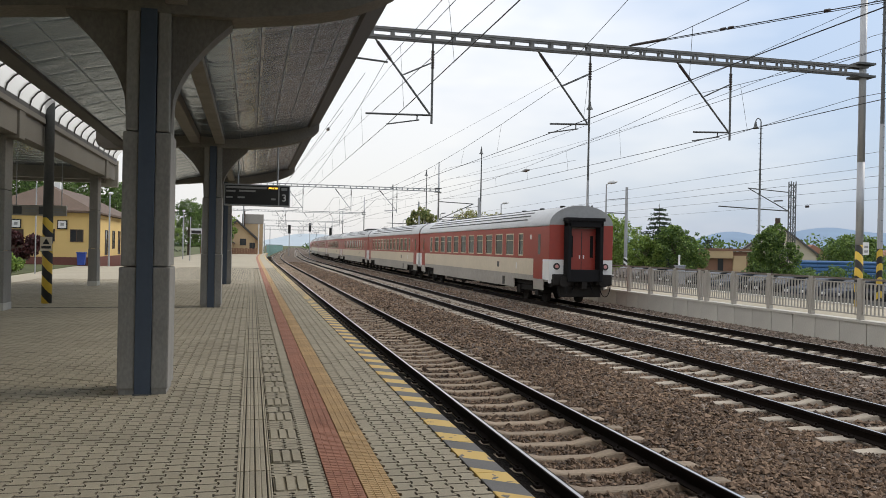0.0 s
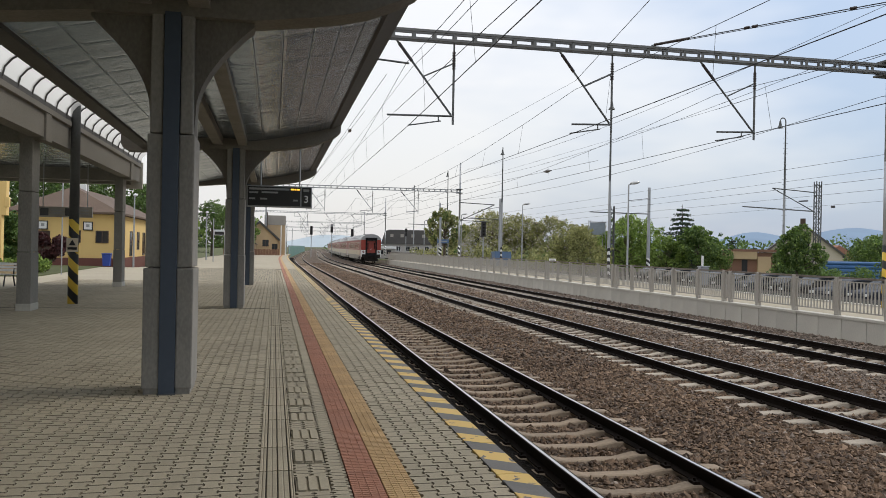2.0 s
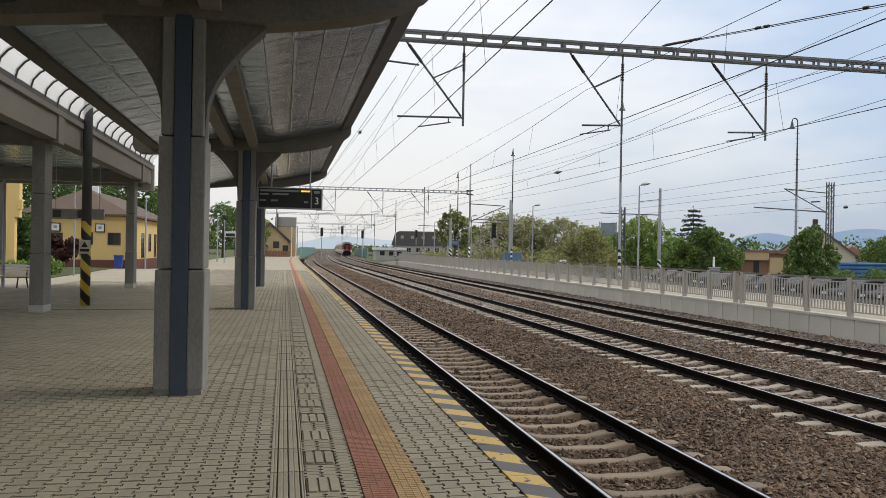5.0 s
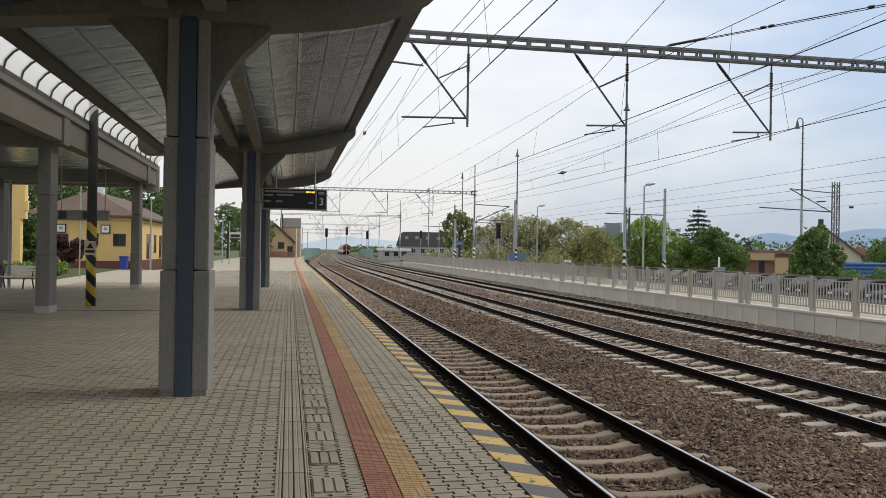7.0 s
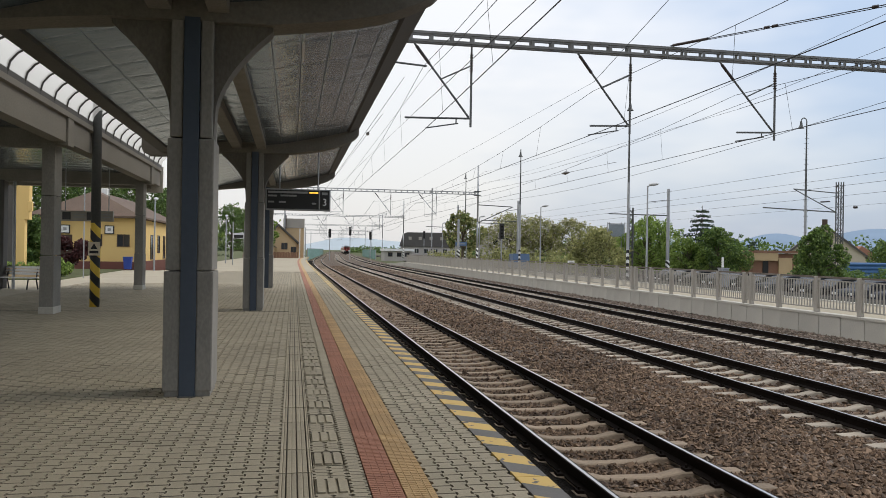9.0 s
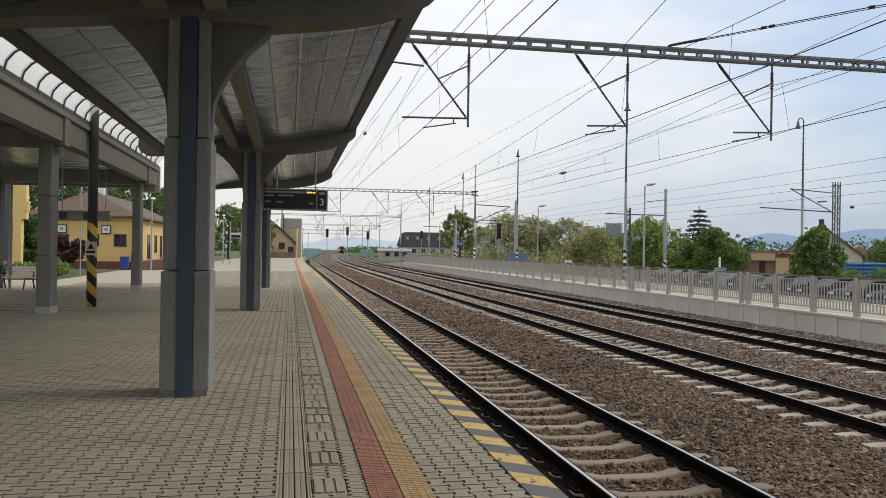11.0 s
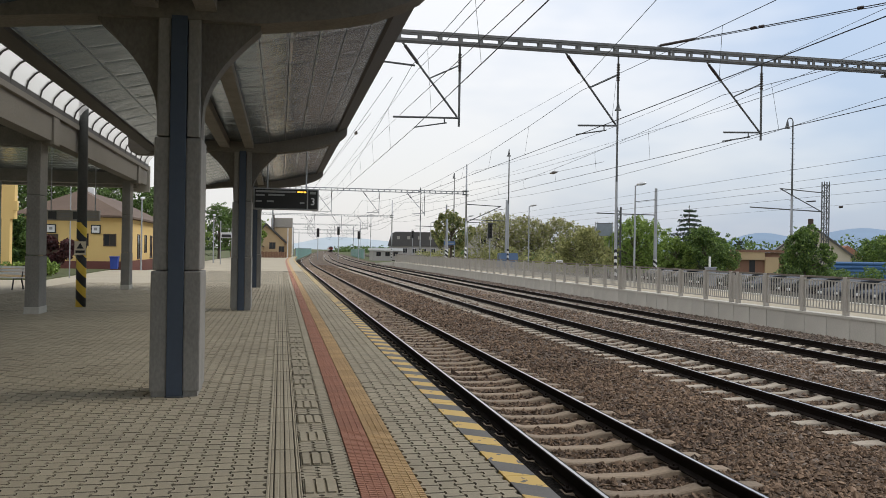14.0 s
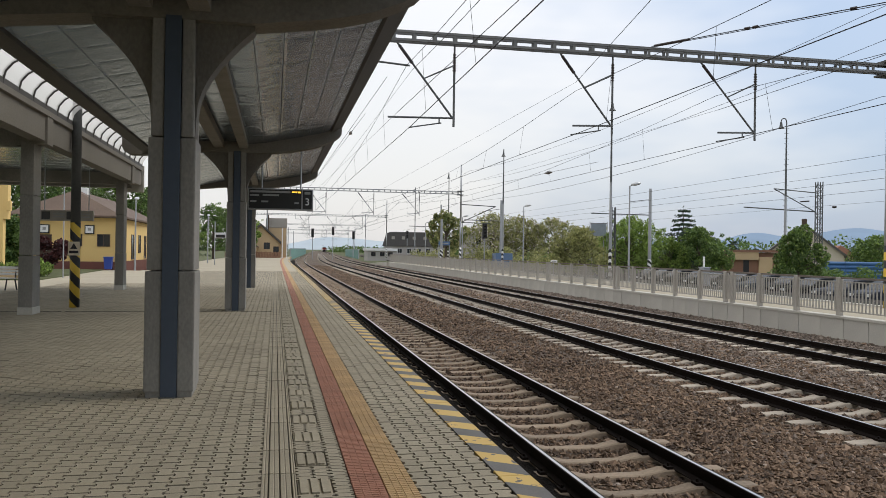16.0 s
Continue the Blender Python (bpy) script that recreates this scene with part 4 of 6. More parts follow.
def build_wires():
    spans = [PORTAL_Y, 88.0, 156.0, 218.0, 280.0, 342.0]
    for k, tx in enumerate(TRACKS):
        w = thing("overhead_line", "thin dark contact wire hung from a catenary wire", "overhead line", "overhead lines over the tracks")
        low, high = near_wire(*CONTACT[k], 0.0), near_wire(*CARRIER[k], 0.071 if k != 1 else 0.036)
        part("contact_wire", pipe(low, 0.011, 5), WIRE, w)
        part("carrier_wire", pipe(high, 0.008, 5), WIRE, w)
        for q in range(1, 14, 2):
            part("dropper", tube(high[q], low[q], 0.005, n=4), WIRE, w)
        for i, (a, b) in enumerate(zip(spans[:-1], spans[1:])):
            r = 0.010 if a < 80 else 0.016
            pa = (CONTACT[k][0][0], a, CONTACT[k][0][1]) if i == 0 else (tx + 0.15 * (-1) ** i + bend(a), a, 5.35)
            pb = (tx + 0.15 * (-1) ** (i + 1) + bend(b), b, 5.35)
            za, xa = (CARRIER[k][0][1], CARRIER[k][0][0]) if i == 0 else (7.0, pa[0])
            part("contact_wire", tube(pa, pb, r, n=5), WIRE, w)
            pts = []
            for q in range(13):
                f = q / 12
                pts.append((xa + (pb[0] - xa) * f, a + (b - a) * f, za + (7.0 - za) * f - 4 * f * (1 - f) * 1.2))
            part("carrier_wire", pipe(pts, r * 0.8, 5), WIRE, w)
            for q in range(1, 12):
                if a < 100 or q % 3 == 0:
                    f = q / 12
                    part("dropper", tube(pts[q], (pa[0] + (pb[0] - pa[0]) * f, pts[q][1], pa[2] + (pb[2] - pa[2]) * f), 0.005, n=4), WIRE, w)
    # the overlapping section of the next wire lengths
    o = thing("overlap_line", "raised second set of overhead wires at the section joint", "overhead line")
    for at, other, sag, far in (((3.49, 5.82), (3.82, 12.8), 0.0, (3.0, 88.0, 6.8)), ((3.96, 7.15), (3.83, 15.7), 0.071, (4.0, 88.0, 7.0)), ((9.18, 7.08), (7.70, 16.0), 0.0, (9.0, 88.0, 7.0)), ((14.11, 6.46), (13.89, 15.7), 0.0, (13.5, 88.0, 6.9))):
        pts = near_wire(at, other, sag)
        part("wire", pipe(pts, 0.008, 5), WIRE, o)
        part("wire", tube(pts[0], far, 0.005, n=5), WIRE, o)
    # feeders and anchor wires off to the sides
    f = thing("feeder_line", "pair of thin feeder wires beside the tracks", "overhead line")
    for x, z in ((20.9, 10.6), (20.9, 9.4), (20.2, 7.2)):
        for a, b in zip([-41.0] + spans[:-1], spans):
            pts = [(x + bend(a) + (bend(b) - bend(a)) * q / 8, a + (b - a) * q / 8, z - 3.2 * (q / 8) * (1 - q / 8)) for q in range(9)]
            part("wire", pipe(pts, 0.010 if a < 90 else 0.018, 5), WIRE, f)
    for x, z in ((27.5, 5.3), (27.5, 6.4), (32.0, 5.3), (32.0, 6.4), (46.0, 6.0), (50.0, 7.4)):
        part("siding_wire", tube((x, -20, z + 0.2), (x + 2.0, 190, z), 0.009, n=5), WIRE, f)
    a = thing("anchor_wire", "tensioned anchor wire with insulators on the portal", "overhead line")
    part("wire", tube(ANCHOR_A, ANCHOR_B, 0.014, n=6), WIRE, a)
    part("wire", tube(ANCHOR_A - Vector((0, 0, 0.03)), ANCHOR_B - Vector((0.1, 0, 0.12)), 0.010, n=6), WIRE, a)
    for q0, q1 in ((0.005, 0.055), (0.13, 0.136), (0.14, 0.146), (0.25, 0.256)):
        p, e = ANCHOR_A, ANCHOR_B
        part("insulator", tube(p.lerp(e, q0), p.lerp(e, q1), 0.045, n=8), INSULATOR, a)
    c = thing("cross_feeder", "thin wires crossing towards the station side", "overhead line")
    for p, q in (((3.2, 24.2, 6.9), (2.3, 60.0, 6.1)),):
        part("wire", tube(p, q, 0.008, n=5), WIRE, c)
    for q in ((2.7, 30.0, 7.0), (2.65, 30.0, 6.0), (10.3, 30.0, 4.8)):
        q = Vector(q)
        bm = tube(q - Vector((0.02, 0.5, 0.02)), q, 0.02, 0.07, 8)
        tube(q, q + Vector((0.02, 0.5, 0.02)), 0.07, 0.02, 8, bm)
        part("insulator", bm, INSULATOR, c)
        part("wire", tube(q - Vector((0, 5, 0.1)), q + Vector((0, 30, 0.6)), 0.006, n=5), WIRE, c)


def portal_row():
    gantry(24.2)
    for y in (88.0, 156.0, 218.0, 280.0, 342.0):
        gantry(y, near=False, x1=20.1)


# ---- the train ----
COACH = 26.9


def sided(name, spans, mat, parent, label="", each=False):
    """Wall pieces on both sides of a coach; spans: half width, y from, y to, z from, z to, thickness."""
    for s in (-1, 1):
        bm = bmesh.new()
        for h, y0, y1, z0, z1, t in spans:
            box(min(s * h, s * (h - t)), max(s * h, s * (h - t)), y0, y1, z0, z1, bm=bm)
            if each:
                part(name, bm, mat, parent, label)
                bm = bmesh.new()
        if each:
            bm.free()
        else:
            part(name, bm, mat, parent, label)


def make_coach(last):
    """A long-distance coach; its origin is at rail level, the trailing end at y = 0."""
    c = thing("passenger_coach", "red and cream passenger coach with grey roof on rails", "railway coach", "coaches of the departing train")
    L = 26.4
    H = 1.41
    arc = [(H * math.cos(a), 3.34 + 0.83 * math.sin(a)) for a in np.linspace(0, math.pi, 15)]
    roof = prism([(H, 3.28)] + arc + [(-H, 3.28)], 0.05, L - 0.05)
    part("roof", roof, COACH_ROOF, c, "pale grey ribbed roof", True)
    for q in (0.40, 0.70, 0.84, 0.94):
        for s in (-1, 1):
            rib = box(s * H * q - 0.014, s * H * q + 0.014, 3.0, L - 3.0, 3.34 + 0.83 * math.sqrt(1 - q * q) - 0.02, 3.34 + 0.83 * math.sqrt(1 - q * q) + 0.03)
            part("roof_rib", rib, DARK_STEEL, c)
    for y in (0.9, 3.4, 5.9, 20.4, 22.9):
        part("roof_vent", box(-0.58, -0.42, y - 0.12, y + 0.12, 4.02, 4.18, 0.03), UNDERFRAME, c)
    core = box(-H + 0.06, H - 0.06, 0.05, L - 0.05, 0.95, 3.32)
    part("inner_body", core, COACH_GREY, c)
    T = 0.06
    sided("red_band", [(H, 0.0, L, 2.98, 3.30, T), (H, 0.0, L, 1.90, 2.06, T), (H, 0.0, 2.7, 2.06, 2.98, T), (H, 24.0, L, 2.06, 2.98, T)], COACH_RED, c, "red upper side band")
    sided("door", [(H, 0.75, 1.9, 1.05, 1.90, T), (H, 24.6, 25.7, 1.05, 1.90, T)], COACH_RED, c, "red entrance door", True)
    wins = [(3.35, 0.55)] + [(4.74 + i * 1.74, 1.05) for i in range(10)] + [(22.3, 0.55)]
    sided("window_pillar", [(H, a, b, 2.06, 2.98, T) for a, b in zip([2.7] + [w + d for w, d in wins], [w for w, d in wins] + [24.0])], COACH_RED, c, "", True)
    for w, d in wins:
        sided("window", [(H - 0.025, w, w + d, 2.06, 2.98, 0.02)], COACH_GLASS, c, "tinted window with painted sky tone and pale frame")
        h = H + 0.006
        sided("window_frame", [(h, w - 0.05, w, 2.01, 3.03, 0.03), (h, w + d, w + d + 0.05, 2.01, 3.03, 0.03), (h, w, w + d, 2.98, 3.03, 0.03), (h, w, w + d, 2.70, 2.73, 0.03), (h, w, w + d, 2.01, 2.06, 0.03)], COACH_WHITE, c)
    sided("cream_band", [(H, 1.9, 24.6, 1.18, 1.90, T)], COACH_WHITE, c, "cream lower side band")
    sided("cream_end", [(H, 0.0, 0.75, 1.05, 1.90, T), (H, 25.7, L, 1.05, 1.90, T)], WHITE, c, "", True)
    g = H - 0.01
    sided("skirt", [(g, 4.6, 21.8, 0.55, 1.18, T), (g, 1.9, 4.6, 0.95, 1.18, T), (g, 21.8, 24.6, 0.95, 1.18, T)], COACH_GREY, c, "grey skirt")
    sided("door_step", [(g, 0.7, 1.9, 0.60, 1.05, T), (g, 24.6, 25.8, 0.60, 1.05, T)], COACH_GREY, c, "", True)
    sided("side_vent", [(H + 0.004, 6.9, 7.25, 1.42, 1.68, T), (H + 0.004, 6.0, 6.35, 0.6, 1.0, T)], BLACK, c, "", True)
    sided("door_window", [(H + 0.004, 1.05, 1.35, 2.1, 2.95, 0.03), (H + 0.004, 24.9, 25.2, 2.1, 2.95, 0.03)], COACH_GLASS, c, "", True)
    sided("small_marking", [(H + 0.004, 4.2, 4.3, 1.4, 1.7, 0.03), (H + 0.004, 2.2, 2.35, 2.75, 2.95, 0.03)], WHITE, c, "", True)
    part("underframe", box(-1.2, 1.2, 0.3, L - 0.3, 0.75, 1.0), UNDERFRAME, c)
    part("equipment_box", box(-1.25, 1.25, 7.5, 11.0, 0.42, 0.8, 0.03), UNDERFRAME, c)
    part("equipment_box", box(-1.25, 1.25, 14.0, 18.5, 0.42, 0.8, 0.03), UNDERFRAME, c)
    for by in (3.25, L - 3.25):
        bogie = part("bogie", box(-1.12, 1.12, by - 1.8, by + 1.8, 0.45, 0.72, 0.05), UNDERFRAME, c)
        for wy in (by - 1.25, by + 1.25):
            for s in (-1, 1):
                wb = bmesh.new()
                tube((s * 0.68, wy, 0.46), (s * 0.82, wy, 0.46), 0.46, n=20, bm=wb)
                part("wheel", wb, UNDERFRAME, bogie)
                part("axle_box", box(min(s * 0.95, s * 1.2), max(s * 0.95, s * 1.2), wy - 0.2, wy + 0.2, 0.3, 0.68, 0.04), UNDERFRAME, bogie)
    for e, sg in ((0.0, -1), (L, 1)):
        def bx(x0, x1, d0, d1, z0, z1, bv=0.0, bm=None):
            a, b = e + sg * d0, e + sg * d1
            return box(x0, x1, min(a, b), max(a, b), z0, z1, bv, bm)
        for q0, q1 in ((-H + 0.004, -0.70), (0.70, H - 0.004)):
            part("end_wall", bx(q0, q1, -0.06, 0.006, 1.9, 3.34), COACH_RED, c, "red end wall")
            part("end_panel", bx(q0, q1, -0.06, 0.006, 0.92, 1.9), WHITE, c, "white lower end panel")
        part("end_dome", prism([(x, z) for x, z in arc], e - 0.02 if sg > 0 else e - 0.005, e + 0.005 if sg > 0 else e + 0.02), END_GREY, c, "dark grey end of the roof")
        if last or sg > 0:
            gw = bx(-0.78, -0.62, 0.0, 0.50, 1.0, 3.45, 0.04)
            bx(0.62, 0.78, 0.0, 0.50, 1.0, 3.45, 0.04, gw)
            bx(-0.78, 0.78, 0.0, 0.50, 3.25, 3.52, 0.04, gw)
            part("gangway_bellows", gw, RUBBER, c, "black rubber gangway frame")
            part("gangway_canopy", bx(-0.82, 0.82, 0.0, 0.58, 3.50, 3.64, 0.03), RUBBER, c)
        door = part("end_door", bx(-0.62, 0.62, -0.12, 0.02, 1.25, 3.2), COACH_RED, c, "red end door")
        for s in (-1, 1):
            part("door_pane", bx(s * 0.45 - 0.07, s * 0.45 + 0.07, 0.02, 0.03, 2.0, 2.9), RUBBER, door)
        for s in (-1, 1):
            part("door_handle", bx(s * 0.09 - 0.02, s * 0.09 + 0.02, 0.02, 0.06, 1.95, 2.10), WHITE, door)
        part("door_split", bx(-0.012, 0.012, 0.02, 0.028, 1.3, 3.1), BLACK, door)
        part("footplate", bx(-0.62, 0.62, 0.0, 0.44, 1.0, 1.5, 0.02), RUBBER, c)
        part("buffer_beam", bx(-1.3, 1.3, -0.1, 0.12, 0.82, 1.08, 0.02), UNDERFRAME, c)
        for s in (-1, 1):
            bf = bmesh.new()
            tube((s * 0.875, e, 1.0), (s * 0.875, e + sg * 0.36, 1.0), 0.09, n=12, bm=bf)
            tube((s * 0.875, e + sg * 0.36, 1.0), (s * 0.875, e + sg * 0.41, 1.0), 0.22, n=16, bm=bf)
            part("buffer", bf, UNDERFRAME, c)
            lamp = bmesh.new()
            tube((s * 1.08, e, 1.62), (s * 1.08, e + sg * 0.05, 1.62), 0.14, n=16, bm=lamp)
            lp = part("tail_lamp", lamp, BLACK, c)
            ln = bmesh.new()
            tube((s * 1.08, e + sg * 0.05, 1.62), (s * 1.08, e + sg * 0.06, 1.62), 0.075, n=16, bm=ln)
            part("lens", ln, TAIL_RED if last and sg < 0 else COACH_WHITE, lp)
            hose = bmesh.new()
            pts = [(s * (0.32 + 0.18 * math.sin(a) * 1.0), e + sg * 0.2, 0.95 - 0.45 * math.sin(a)) for a in np.linspace(0, math.pi, 8)]
            pipe(pts, 0.022, 5, hose)
            part("brake_hose", hose, RUBBER, c)
        for s in (-1, 1):
            part("buffer_housing", bx(min(s * 0.55, s * 1.28), max(s * 0.55, s * 1.28), 0.0, 0.30, 0.86, 1.30, 0.05), UNDERFRAME, c)
            loop = bmesh.new()
            pipe([(s * (0.95 + 0.22 * math.cos(a)), e + sg * 0.34, 0.80 - 0.42 * math.sin(a)) for a in np.linspace(0, math.pi, 9)], 0.018, 5, loop)
            part("heating_cable", loop, RUBBER, c)
        part("coupling", bx(-0.12, 0.12, 0.0, 0.42, 0.7, 1.02, 0.03), UNDERFRAME, c)
        part("end_gear", bx(-0.9, 0.9, -0.3, 0.05, 0.35, 0.82, 0.05), UNDERFRAME, c)
    return c


TAIL_RED = material("dim_red_lens", (0.62, 0.30, 0.28), 0.3, 0, 0.05, 10, 1, 0)


def make_locomotive():
    c = thing("locomotive", "red and white electric locomotive at the head", "locomotive")
    prof = [(-1.42, 1.0), (-1.45, 2.7), (-1.2, 3.55), (-0.6, 3.85), (0.6, 3.85), (1.2, 3.55), (1.45, 2.7), (1.42, 1.0)]
    part("body", prism(prof, 0.2, 17.0), COACH_RED, c)
    part("lower_band", box(-1.44, 1.44, 0.25, 16.95, 0.95, 1.6), COACH_WHITE, c)
    part("frame", box(-1.3, 1.3, 0.4, 16.8, 0.45, 0.95), UNDERFRAME, c)
    pan = bmesh.new()
    pipe([(-0.5, 3.5, 3.9), (0, 5.0, 4.9), (0, 3.6, 5.9)], 0.04, 5, pan)
    tube((-0.8, 3.6, 5.93), (0.8, 3.6, 5.93), 0.03, n=5, bm=pan)
    part("pantograph", pan, DARK_STEEL, c)
    for y in (2.5, 5.0, 12.0, 14.5):
        w = bmesh.new()
        for s in (-0.75, 0.75):
            tube((s - 0.07, y, 0.6), (s + 0.07, y, 0.6), 0.6, n=16, bm=w)
        part("wheelset", w, UNDERFRAME, c)
    return c


SPEED, TAIL_AT, COACHES = 41.5, 31.65, 7


def train_rows(offset):
    rows = []
    for i in range(17):
        y = TAIL_AT + SPEED * i + offset
        rows.append((i, Matrix.Translation((TRACKS[2] + bend(y), y, RAIL_Z)) @ pose(0, 0, 0, 0, 0, math.degrees(heading(y + 12)))))
    return rows


def build_train():
    last = make_coach(True)
    mid = make_coach(False)
    made = [(last, 0.0), (mid, COACH)]
    for i in range(2, COACHES):
        made.append((copy_thing(mid, Matrix.Identity(4)), COACH * i))
    made.append((make_locomotive(), COACH * COACHES))
    return made


def motions():
    for ob, offset in TRAIN:
        walk(ob, train_rows(offset))


# ---- plants ----
def leaf_cloud(name, clumps, leaf, count, mat, parent, rng, flat=0.0, label=""):
    """Many small leaf blades scattered through overlapping clumps (centre, radius)."""
    cs = np.array([c for c, r in clumps], float)
    rs = np.array([r for c, r in clumps], float)
    pick = rng.choice(len(cs), count, p=rs ** 2 / (rs ** 2).sum())
    d = rng.normal(size=(count, 3))
    d /= np.linalg.norm(d, axis=1)[:, None]
    p = cs[pick] + d * (rs[pick] * rng.uniform(0.45, 1.05, count) ** 0.6)[:, None] * np.array([1, 1, 0.85])
    a, b = rng.normal(size=(count, 3)), rng.normal(size=(count, 3))
    a /= np.linalg.norm(a, axis=1)[:, None]
    b = np.cross(a, b)
    b /= np.linalg.norm(b, axis=1)[:, None]
    s = (leaf * rng.uniform(0.6, 1.4, count))[:, None]
    v = np.stack([p - a * s, p + b * s * 0.55, p + a * s, p - b * s * 0.55], 1).reshape(-1, 3)
    f = np.arange(4 * count).reshape(-1, 4)
    ob = soup(name, v, f, mat, parent)
    if label:
        ob["label"] = label
    return ob


def broad_tree(at, height, spread, label, mat=None, seed=1, leaf=0.16, count=3800, trunk=0.3, second=None, low=0.25, group="", name="tree"):
    rng = np.random.default_rng(seed)
    t = thing(name, label, name.replace("_", " "), group, pose(*at))
    bm = bmesh.new()
    h0 = height * low
    r = 0.018 * height + 0.03
    top = (rng.normal(0, 0.1), rng.normal(0, 0.1), height * 0.72)
    tube((0, 0, -0.1), (top[0] * 0.4, top[1] * 0.4, h0), r * 1.25, r, 8, bm)
    tube((top[0] * 0.4, top[1] * 0.4, h0), top, r, r * 0.35, 7, bm)
    clumps = []
    for i in range(26):
        a, f = i * 2.4 + rng.uniform(-0.4, 0.4), (i + 0.5) / 26
        z = h0 + (height - h0) * (0.08 + 0.80 * f)
        out = spread * (0.35 + 0.55 * math.sin(math.pi * min(1, 0.18 + 0.80 * f))) * rng.uniform(0.5, 1.2)
        e = (math.cos(a) * out, math.sin(a) * out, z)
        zs = h0 + (z - h0) * 0.55
        tube((top[0] * 0.5, top[1] * 0.5, zs), e, r * 0.4, r * 0.1, 5, bm)
        clumps.append((e, spread * rng.uniform(0.15, 0.40)))
    clumps.append(((top[0], top[1], height * 0.9), spread * 0.30))
    for (ex, ey, ez), er in clumps[:27]:
        for q in range(3):
            a, lift = rng.uniform(0, 6.28), rng.uniform(0.5, 1.25)
            tip = (ex + math.cos(a) * er * 0.9, ey + math.sin(a) * er * 0.9, min(ez + er * lift, height * 1.03))
            tube((ex, ey, ez), tip, r * 0.10, r * 0.04, 4, bm)
            clumps += [(tip, spread * rng.uniform(0.05, 0.10)), (tuple((u + w) / 2 for u, w in zip(tip, (ex, ey, ez))), spread * rng.uniform(0.07, 0.12))]
    part("trunk", bm, BARK, t)
    leaf_cloud("crown", clumps, leaf * 0.72, int(count * 2.3), mat or LEAF, t, rng)
    if second:
        leaf_cloud("blossom", clumps, leaf * 0.75, int(count * (0.35 if second == BLOSSOM else 0.6)), second, t, rng)
    return t


def spruce(at, height, spread, label, seed=1, count=2600, name="spruce_tree"):
    rng = np.random.default_rng(seed)
    t = thing(name, label, "spruce", "", pose(*at))
    bm = bmesh.new()
    tube((0, 0, -0.1), (0, 0, height), 0.02 * height, 0.02, 8, bm)
    clumps = []
    z, k = height * 0.12, 0
    while z < height * 0.96:
        ln = spread * (1 - z / height) ** 0.8 * rng.uniform(0.85, 1.1) + 0.12
        for i in range(7):
            a = k * 0.6 + i * 0.898 + rng.uniform(-0.25, 0.25)
            q = ln * rng.uniform(0.75, 1.1)
            mid, e = (math.cos(a) * q * 0.6, math.sin(a) * q * 0.6, z - q * 0.20), (math.cos(a) * q, math.sin(a) * q, z - q * 0.16)
            pipe([(0, 0, z), mid, e], 0.022, 4, bm)
            for f in (0.25, 0.45, 0.65, 0.82, 1.0):
                clumps.append(((e[0] * f, e[1] * f, z - q * (0.28 * f - 0.12 * f * f)), 0.07 * q + 0.11))
        z += height * 0.062
        k += 1
    clumps.append(((0, 0, height * 0.97), 0.15))
    part("trunk", bm, BARK, t)
    leaf_cloud("crown", clumps, 0.12, count, NEEDLE, t, rng)
    return t


def shrub(at, height, spread, label, mat, seed=1, count=1400, leaf=0.10, group=""):
    rng = np.random.default_rng(seed)
    t = thing("shrub", label, "shrub", group, pose(*at))
    bm = bmesh.new()
    clumps = []
    for i in range(9):
        a = i * 2.4
        o = spread * rng.uniform(0.1, 0.7)
        e = (math.cos(a) * o, math.sin(a) * o, height * rng.uniform(0.35, 0.8))
        tube((0, 0, -0.05), e, 0.03, 0.012, 5, bm)
        clumps.append((e, min(spread, height) * rng.uniform(0.3, 0.45)))
    part("stem", bm, BARK, t)
    leaf_cloud("foliage", clumps, leaf, count, mat, t, rng)
    return t


def hedge_belt(name, label, pts, height, depth, mat, seed, count, leaf=0.22):
    """An uncountable belt of far bushes along a line."""
    rng = np.random.default_rng(seed)
    clumps = []
    for (x0, y0), (x1, y1) in zip(pts[:-1], pts[1:]):
        n = max(2, int(math.hypot(x1 - x0, y1 - y0) / (depth * 0.55)))
        for i in range(n):
            f = (i + rng.uniform(0, 1)) / n
            h = height * rng.uniform(0.45, 1.0)
            for q in range(3):
                clumps.append(((x0 + (x1 - x0) * f + rng.normal(0, depth * 0.3), y0 + (y1 - y0) * f + rng.normal(0, depth * 0.3), -0.9 + h * (0.25 + 0.3 * q)), depth * rng.uniform(0.3, 0.55)))
    ob = leaf_cloud(name, clumps, leaf, count, mat, None, rng)
    return tagged(ob, label, "bushes", kind="stuff")


# ---- buildings ----
def window_part(parent, x0, x1, y, z0, z1, frame=None, facing=-1, bars=1):
    """A framed window in a wall that faces -y or +y."""
    d = 0.05 * facing
    w = part("window", box(x0, x1, min(y, y + d * 0.4), max(y, y + d * 0.4), z0, z1), WINDOW_DARK, parent)
    f = bmesh.new()
    t = 0.06
    for q in ((x0 - t, x0, z0 - t, z1 + t), (x1, x1 + t, z0 - t, z1 + t), (x0, x1, z1, z1 + t), (x0, x1, z0 - t, z0)):
        box(q[0], q[1], min(y, y + d), max(y, y + d), q[2], q[3], bm=f)
    for i in range(bars):
        c = x0 + (x1 - x0) * (i + 1) / (bars + 1)
        box(c - 0.025, c + 0.025, min(y, y + d * 0.8), max(y, y + d * 0.8), z0, z1, bm=f)
    part("frame", f, frame or BROWN_FRAME, w)
    return w


